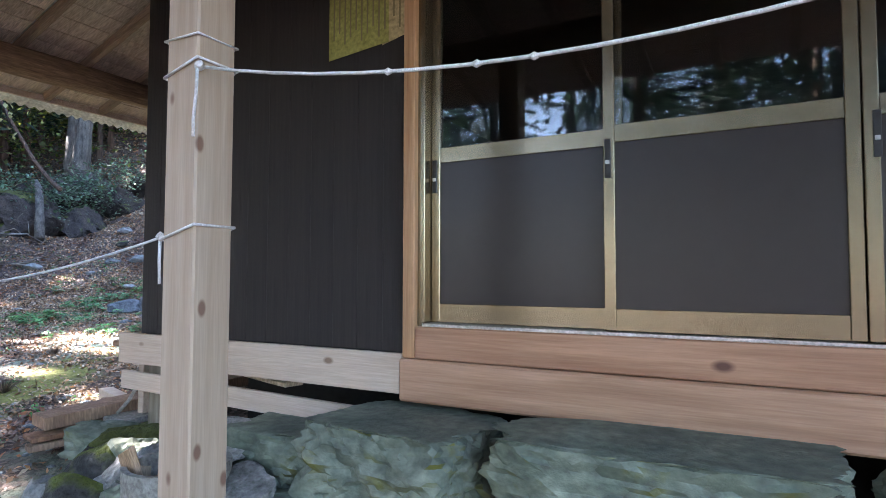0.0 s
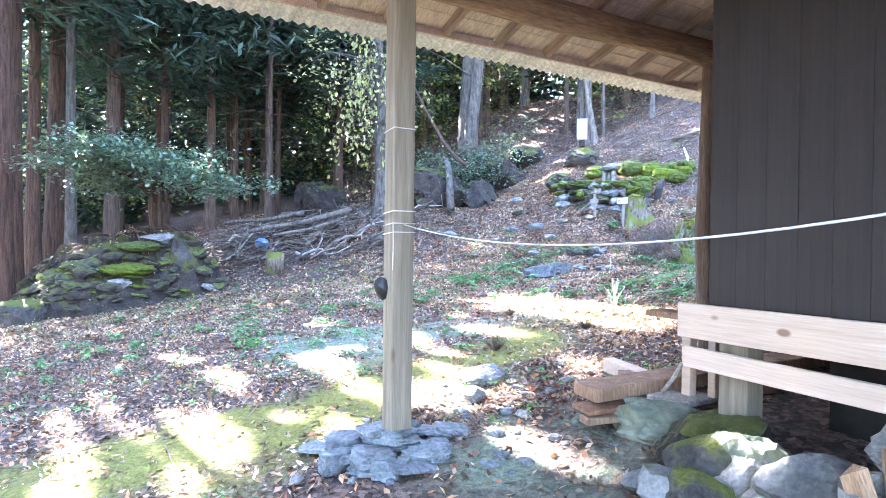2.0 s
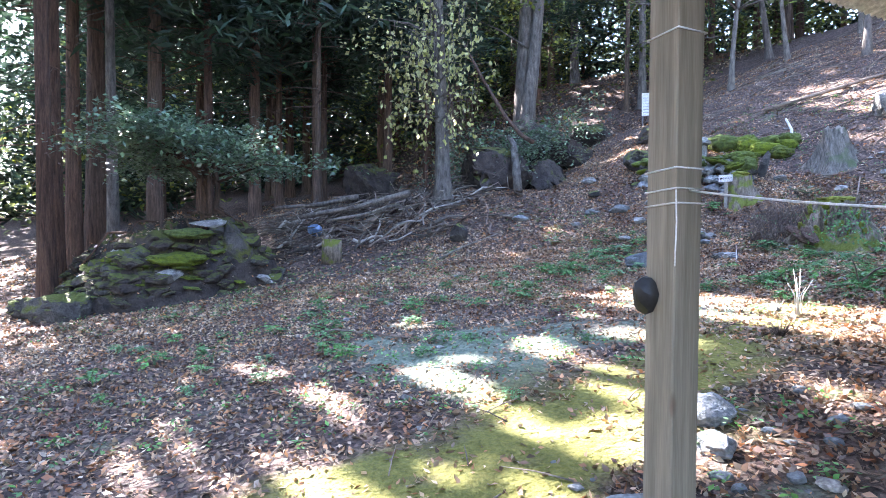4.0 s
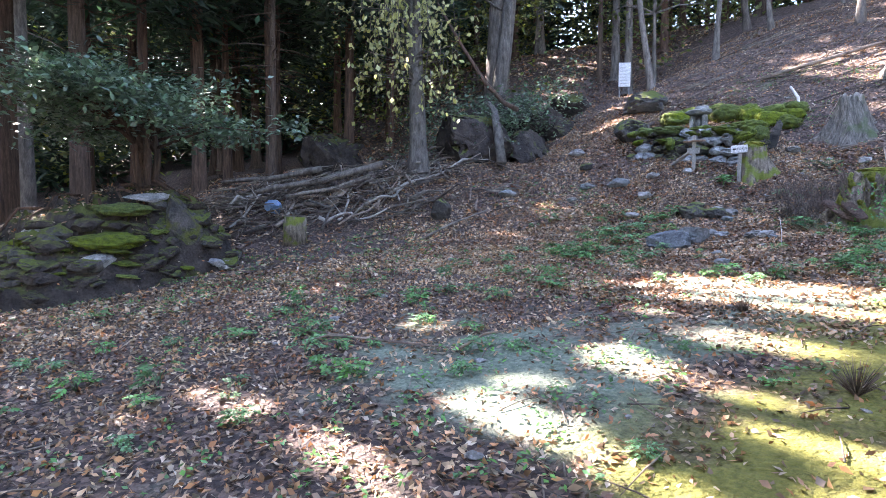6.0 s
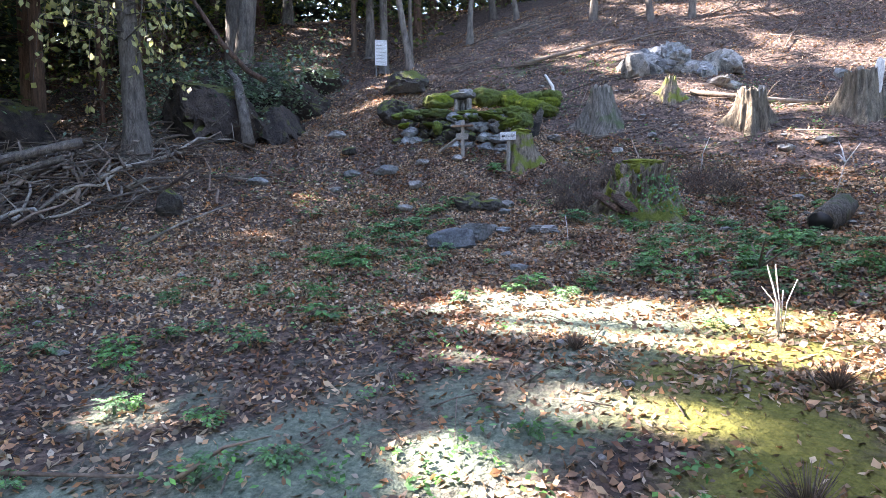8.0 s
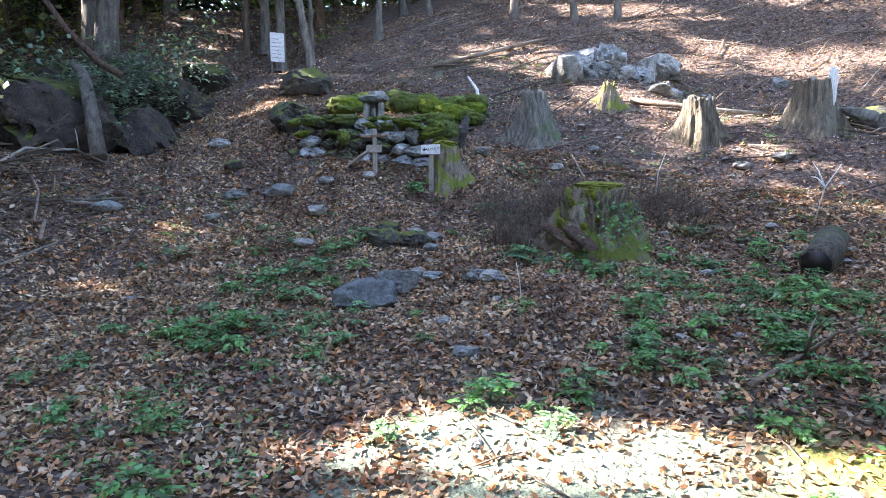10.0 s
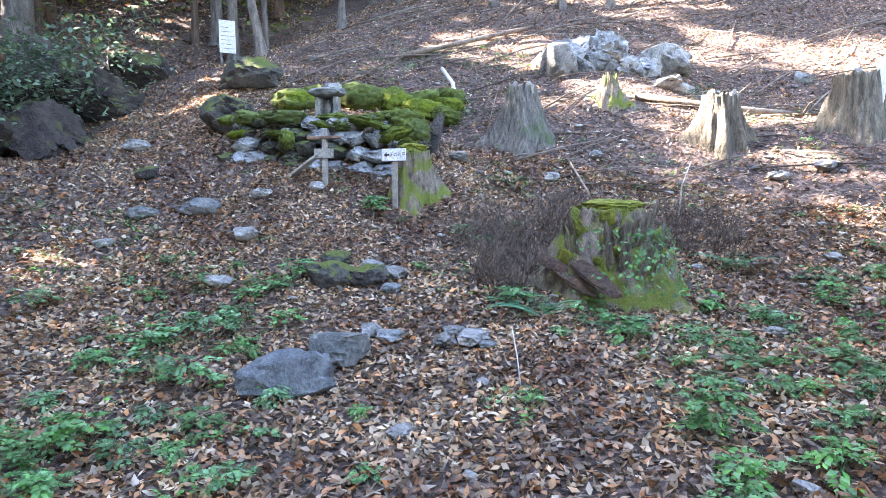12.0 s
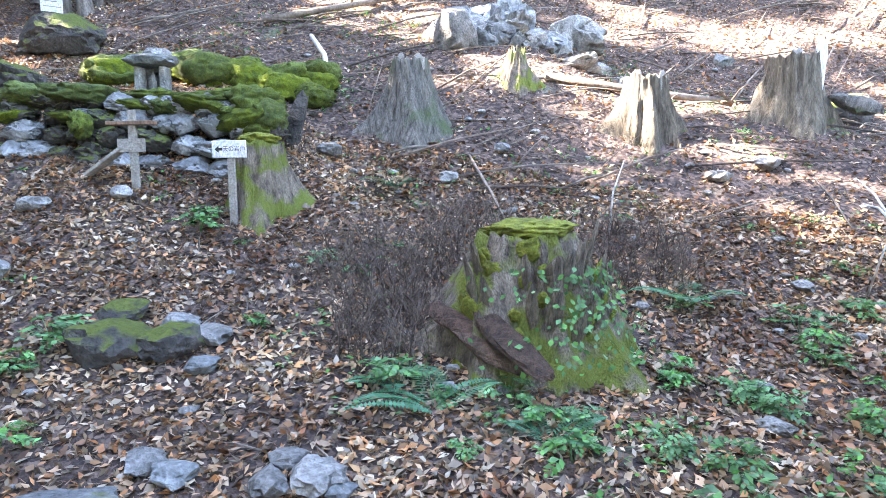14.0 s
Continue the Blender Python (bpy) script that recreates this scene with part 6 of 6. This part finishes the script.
    for x, y, s, seed, m in ((-9.23, 7.27, 0.17, 661, M_stone_pale), (-9.05, 7.33, 0.2, 662, M_stone_pale), (-9.22, 7.42, 0.14, 663, M_stone_pale), (-8.95, 7.3, 0.12, 664, M_stone), (-9.8, 7.3, 0.16, 665, M_stone_pale), (-9.65, 7.25, 0.15, 666, M_stone), (-10.55, 7.95, 0.38, 667, M_stone_mossy), (-10.25, 8.05, 0.3, 668, M_stone_mossy), (-10.7, 8.2, 0.28, 669, M_stone_mossy),
                             (-10.1, 8.2, 0.2, 670, M_stone_pale), (-10.35, 8.25, 0.18, 671, M_stone_pale), (-10.0, 7.95, 0.16, 672, M_stone), (-11.8, 8.3, 0.25, 673, M_stone_pale), (-12.6, 8.5, 0.34, 674, M_stone), (-13.1, 8.2, 0.25, 675, M_stone), (-12.2, 9.0, 0.22, 676, M_stone_pale), (-13.8, 8.9, 0.3, 677, M_stone_mossy), (-11.4, 7.5, 0.2, 678, M_stone_pale),
                             (-12.9, 7.6, 0.16, 679, M_stone_pale), (-9.3, 10.6, 0.18, 680, M_stone_pale), (-8.9, 11.2, 0.16, 681, M_stone), (-6.9, 11.4, 0.2, 682, M_stone_pale), (-6.4, 11.7, 0.25, 683, M_stone_pale), (-10.5, 10.7, 0.26, 684, M_stone_pale), (-7.2, 8.2, 0.14, 685, M_stone_pale), (-8.55, 5.6, 0.14, 686, M_stone), (-9.0, 6.2, 0.12, 687, M_stone_pale), (-5.3, 2.2, 0.3, 688, M_slab), (-5.0, 1.9, 0.2, 689, M_slab),
                             (-14.8, 9.6, 0.3, 690, M_stone_pale), (-14.2, 7.1, 0.3, 691, M_stone), (-6.6, 9.9, 0.15, 692, M_stone_pale)):
        put("loose_stone", rock("loose_stone", (s * 1.3, s, s * 0.6), m, seed, 0.3, 3, 0, 0.4), at=pose(x, y, gz(x, y) - 0.15 * s, 0, 0, seed * 47), label="loose stone lying among the fallen leaves", category="stone", group="loose stones")
    rr = random.Random(8)
    for i in range(270):
        x, y = rr.uniform(-13, -4.2), rr.uniform(0.5, 14)
        if i > 150:
            x, y = rr.uniform(-12, -4), rr.uniform(8.5, 14.5)
        if i < 50:
            x, y = rr.uniform(-5.6, -3.6), rr.uniform(0.7, 3.0)
        s = rr.uniform(0.03, 0.09)
        put("pebble", rock("pebble", (s * 1.4, s, s * 0.6), M_slab if i < 50 else M_stone_pale, i % 12, 0.3, 2), at=pose(x, y, gz(x, y) - 0.01, 0, 0, rr.uniform(0, 360)), label="small grey stone chip on the ground", category="stone", group="stone chips")
    branch_thing("thin_stick", [(-8.58, 6.83, gz(-8.58, 6.83)), (-8.62, 6.9, 0.95), (-8.67, 6.95, 1.12)], [0.0045, 0.004, 0.003], M_white, "thin pale stick stuck upright in the leaves", "stick")
    branch_thing("thin_stick", [(-6.2, 9.9, gz(-6.2, 9.9)), (-6.1, 9.85, 1.75), (-5.95, 9.9, 2.0)], [0.008, 0.007, 0.005], M_white, "pale bent stick standing on the slope", "stick", "", 2, 4)
    branch_thing("thin_stick", [(-7.9, 10.2, gz(-7.9, 10.2)), (-7.88, 10.2, 1.95), (-7.8, 10.25, 2.2)], [0.008, 0.007, 0.004], M_white, "thin pale stick stuck upright on the slope", "stick")
    branch_thing("long_branch", [(-6.9, 5.6, gz(-6.9, 5.6) + 0.02), (-6.6, 6.1, gz(-6.6, 6.1) + 0.04), (-6.75, 6.8, gz(-6.75, 6.8) + 0.1)], [0.018, 0.015, 0.008], M_stick, "thin fallen branch lying in the weeds", "branch", "", 3, 3)
    branch_thing("long_branch", [(-9.9, 1.2, gz(-9.9, 1.2) + 0.02), (-9.0, 1.45, gz(-9.0, 1.45) + 0.05), (-8.2, 1.9, gz(-8.2, 1.9) + 0.02)], [0.014, 0.012, 0.006], M_stick, "thin fallen branch lying in the yard", "branch", "", 3, 6)
    branch_thing("fallen_branch", [(-12.6, 13.2, gz(-12.6, 13.2) + 0.08), (-11.6, 14.0, gz(-11.6, 14) + 0.12), (-10.7, 15.0, gz(-10.7, 15) + 0.1)], [0.05, 0.045, 0.03], M_stick, "long fallen branch on the slope", "branch", "", 5, 9)
    branch_thing("fallen_branch", [(-8.6, 12.5, gz(-8.6, 12.5) + 0.06), (-7.4, 12.9, gz(-7.4, 12.9) + 0.08), (-6.5, 13.0, gz(-6.5, 13.0) + 0.05)], [0.05, 0.045, 0.03], M_stick, "long fallen branch on the slope", "branch", "", 5, 10)


build_slope()


# ---- plants ----
def herb_mesh(seed, leaflets=60, size=0.15):
    """A low herb: feathered leaves, each of paired leaflets along a rib, spreading from the middle."""
    rng = np.random.RandomState(seed)
    cs, ns, ws, ls, wd = [], [], [], [], []
    for i in range(leaflets // 9):
        a = rng.uniform(0, 6.28)
        out = np.array([math.cos(a), math.sin(a), 0.0])
        side = np.array([-math.sin(a), math.cos(a), 0.0])
        r0, z0, L = size * rng.uniform(0.05, 0.55), size * rng.uniform(0.35, 1.0), size * rng.uniform(0.45, 0.8)
        tip = rng.uniform(-0.55, 0.1)
        for k in range(9):
            q = 0.2 + 0.8 * (k // 2) / 4
            sg = (-1) ** k if k < 8 else 0
            way = out * 0.7 + side * sg + np.array([0, 0, tip])
            l = L * (0.55 - 0.22 * q) * rng.uniform(0.8, 1.2)
            cs.append(out * (r0 + L * q) + np.array([0, 0, z0 + tip * L * q]) + way * l * 0.4)
            ns.append(np.array([0, 0, 1.0]) - out * tip + rng.normal(0, 0.25, 3))
            ws.append(way)
            ls.append(l)
            wd.append(l * 0.55)
    return sheet_of("leaves", leaf_quads(cs, ns, ws, ls, wd, 0.12), M_herb)


def stems_mesh(seed, size=0.15, mat=None, n=7):
    rr = random.Random(seed)
    many = []
    for i in range(n):
        a = rr.uniform(0, 6.28)
        r = size * rr.uniform(0.2, 0.8)
        many.append(([(0, 0, -0.02), (r * 0.4 * math.cos(a), r * 0.4 * math.sin(a), size * 0.5), (r * math.cos(a), r * math.sin(a), size * rr.uniform(0.6, 0.95))], [0.0025, 0.002, 0.0012]))
    return tubes("stems", many, mat or M_herb, 3)


def fern(x, y, size, seed, label):
    rr = random.Random(seed)
    t = thing("fern", pose(x, y, gz(x, y), 0, 0, rr.uniform(0, 360)), label, "fern", "ferns")
    for i in range(rr.randint(4, 7)):
        a = i * 1.1 + rr.uniform(-0.3, 0.3)
        L = size * rr.uniform(0.7, 1.1)
        quads = []
        pts = []
        for s in np.linspace(0.05, 1, 22):
            p = np.array([L * s * math.cos(a), L * s * math.sin(a), L * (0.75 * s - 0.55 * s * s)])
            pts.append(tuple(p))
            w = L * 0.24 * math.sin(math.pi * min(1, 0.15 + 0.85 * s)) + 0.01
            for sg in (-1, 1):
                d = np.array([-math.sin(a) * sg + 0.35 * math.cos(a), math.cos(a) * sg + 0.35 * math.sin(a), -0.12])
                quads.append(leaf_quads([p + d * w / 2], [[0, 0, 1]], [d], [w], [L * 0.045], 0.05)[0])
        fr = put("frond", sheet_of("frond", quads, M_fern), t)
        put("rib", tube("rib", pts[::3], 0.0025, M_fern, 4), fr)
    return t


def build_plants():
    meshes = [(herb_mesh(i, 126 + 27 * (i % 4), 0.1 + 0.025 * (i % 5)), stems_mesh(i, 0.1 + 0.025 * (i % 5))) for i in range(9)]
    rr = random.Random(4)
    placed = 0
    zones = [(-6.8, 7.2, 0.8, 1.0, 86), (-7.4, 5.9, 0.6, 0.5, 18), (-10.4, 5.6, 0.7, 0.8, 42), (-10.7, 7.0, 0.7, 0.6, 34), (-9.2, 5.4, 0.5, 0.35, 16), (-8.6, 8.0, 0.25, 0.15, 6), (-9.9, 2.2, 1.4, 1.5, 44), (-8.4, 1.3, 0.8, 0.9, 14), (-9.9, 9.2, 0.35, 0.3, 7), (-6.0, 8.5, 0.8, 0.8, 18)]
    for cx, cy, sx, sy, n in zones:
        for i in range(n):
            x, y = rr.gauss(cx, sx), rr.gauss(cy, sy)
            if x > -4.9 or path_mask(x, y) > 0.75 and rr.random() < 0.8:
                continue
            lv, st = meshes[placed % 9]
            s = rr.uniform(0.42, 0.95)
            p = thing("weed_plant", pose(x, y, gz(x, y), 0, 0, rr.uniform(0, 360)) @ Matrix.Scale(s, 4), "low green leafy weed growing among fallen leaves", "plant", "weeds of the yard")
            put("leaves", lv, p)
            put("stem", st, p)
            placed += 1
    # small sprigs everywhere
    rng = np.random.RandomState(12)
    quads = []
    for i in range(3000):
        x, y = rng.uniform(-15, -4.5), rng.uniform(-2, 14)
        k = noise.noise(Vector((x * 0.6, y * 0.6, 2)))
        if k < 0.0 or path_mask(x, y) > 0.6:
            continue
        z = gz(x, y)
        n = 9
        c = np.array([x, y, z + 0.03]) + rng.normal(0, 1, (n, 3)) * [0.045, 0.045, 0.015]
        quads.append(leaf_quads(c, rng.normal(0, 0.35, (n, 3)) + [0, 0, 1], rng.normal(0, 1, (n, 3)), rng.uniform(0.025, 0.05, n), rng.uniform(0.015, 0.03, n), 0.1))
    put("ground_cover", sheet_of("ground_cover", np.concatenate(quads), M_herb), label="sparse small green sprigs of ground cover", category="plants", kind="stuff")
    fern(-8.75, 7.95, 0.42, 1, "green fern growing beside the rotten stump")
    fern(-8.2, 7.85, 0.3, 2, "small green fern growing beside the rotten stump")
    fern(-7.4, 9.5, 0.4, 3, "green fern on the slope")
    fern(-9.0, 8.1, 0.3, 4, "green fern growing beside the rotten stump")
    fern(-9.7, 10.3, 0.35, 5, "green fern on the slope")
    # brown twiggy scrub round the stump
    for k, (x, y, r, n, nm) in enumerate(((-9.4, 9.1, 0.55, 300, "a"), (-9.15, 8.5, 0.35, 150, "b"), (-7.7, 9.9, 0.4, 180, "c"), (-8.9, 9.8, 0.4, 150, "d"))):
        many = []
        for i in range(n):
            a = rr.uniform(0, 6.28)
            q = r * math.sqrt(rr.random())
            px, py = x + q * math.cos(a), y + q * math.sin(a)
            pz = gz(px, py)
            d = Vector((rr.gauss(0, 0.5), rr.gauss(0, 0.5), 1)).normalized() * rr.uniform(0.12, 0.4)
            m = Vector((px, py, pz)) + d * 0.5
            e = Vector((px, py, pz)) + d
            many.append(([(px, py, pz), m, e], [0.0035, 0.003, 0.0015]))
            for _ in range(2):
                many.append(([m, m + Vector((rr.gauss(0, 0.08), rr.gauss(0, 0.08), 0.08))], [0.0025, 0.0012]))
        sc = thing("dry_bush", pose(0, 0, 0), "brown leafless twiggy scrub beside the stump", "bush", "dry scrub")
        put("twig_mass", tubes("twig_mass", many, M_twig, 3), sc, kind="stuff")
    # bleached dry weed stalks in the yard
    dw = thing("dry_weed", pose(-6.3, 4.6, gz(-6.3, 4.6)), "bleached dry weed stalks standing in the clearing", "plant")
    for i in range(8):
        a = rr.uniform(0, 6.28)
        put("stalk", tube("stalk", [(0.02 * math.cos(a), 0.02 * math.sin(a), -0.02), (0.04 * math.cos(a), 0.04 * math.sin(a), 0.18), (0.12 * math.cos(a), 0.12 * math.sin(a), 0.24 + 0.22 * rr.random())], [0.004, 0.0035, 0.002], M_white, 5), dw)
    for x, y, r in ((-6.05, 2.82, 0.17), (-7.3, 3.9, 0.12), (-6.0, 3.9, 0.14)):
        many = []
        for i in range(90):
            a = rr.uniform(0, 6.28)
            d = Vector((math.cos(a) * rr.random(), math.sin(a) * rr.random(), 0.55)).normalized() * r * rr.uniform(0.6, 1.2)
            many.append(([(0, 0, -0.01), d * 0.6, d], [0.003, 0.002, 0.001]))
        tf = thing("dead_fern_tuft", pose(x, y, gz(x, y)), "brown dead tuft of fern in the moss", "plant", "dead tufts")
        put("blade_tuft", tubes("blade_tuft", many, M_twig, 3), tf, kind="stuff")


build_plants()


def build_litter():
    """Fallen leaves, thickest on the way and the slope, few on the moss."""
    rng = np.random.RandomState(21)
    pts = []
    for n, x0, x1, y0, y1, lo, hi in ((92000, -12.5, -5.2, 3.6, 11.0, 0.03, 0.072), (52000, -13.5, -4.4, -2.5, 4.5, 0.026, 0.066), (46000, -20, -2, 9.5, 19.0, 0.035, 0.085), (26000, -24, -11.5, -4, 12, 0.05, 0.12), (14000, -33, -19, 9, 27, 0.1, 0.2), (24000, -16.5, -12.3, 4.5, 12.5, 0.035, 0.075), (2500, -5.2, -2.2, 0.5, 3.2, 0.03, 0.07)):
        xs, ys, sz, pk = rng.uniform(x0, x1, n), rng.uniform(y0, y1, n), rng.uniform(lo, hi, n), rng.uniform(0, 1, n)
        for x, y, s, k in zip(xs, ys, sz, pk):
            if x > CORNER_X - 0.1 and y > WALL_Y - 0.2:
                continue
            if -12 < x < -2 and y < 6:
                m, g = moss_mask(x, y)
                if k > 1 - 0.9 * max(m, 0.95 * g):
                    continue
            pts.append((x, y, gz(x, y) + 0.006 + 0.018 * k * k, s))
    p = np.array(pts)
    n = len(p)
    nrm = rng.normal(0, 0.6, (n, 3)) + np.array([0, 0, 1.0])
    q = leaf_quads(p[:, :3], nrm, rng.normal(0, 1, (n, 3)), p[:, 3], p[:, 3] * rng.uniform(0.3, 0.62, n), rng.uniform(-0.25, 0.3, (n, 1)))
    put("leaf_litter", sheet_of("leaf_litter", q, M_litter), label="thick litter of curled brown fallen leaves", category="leaves", kind="stuff")


build_litter()
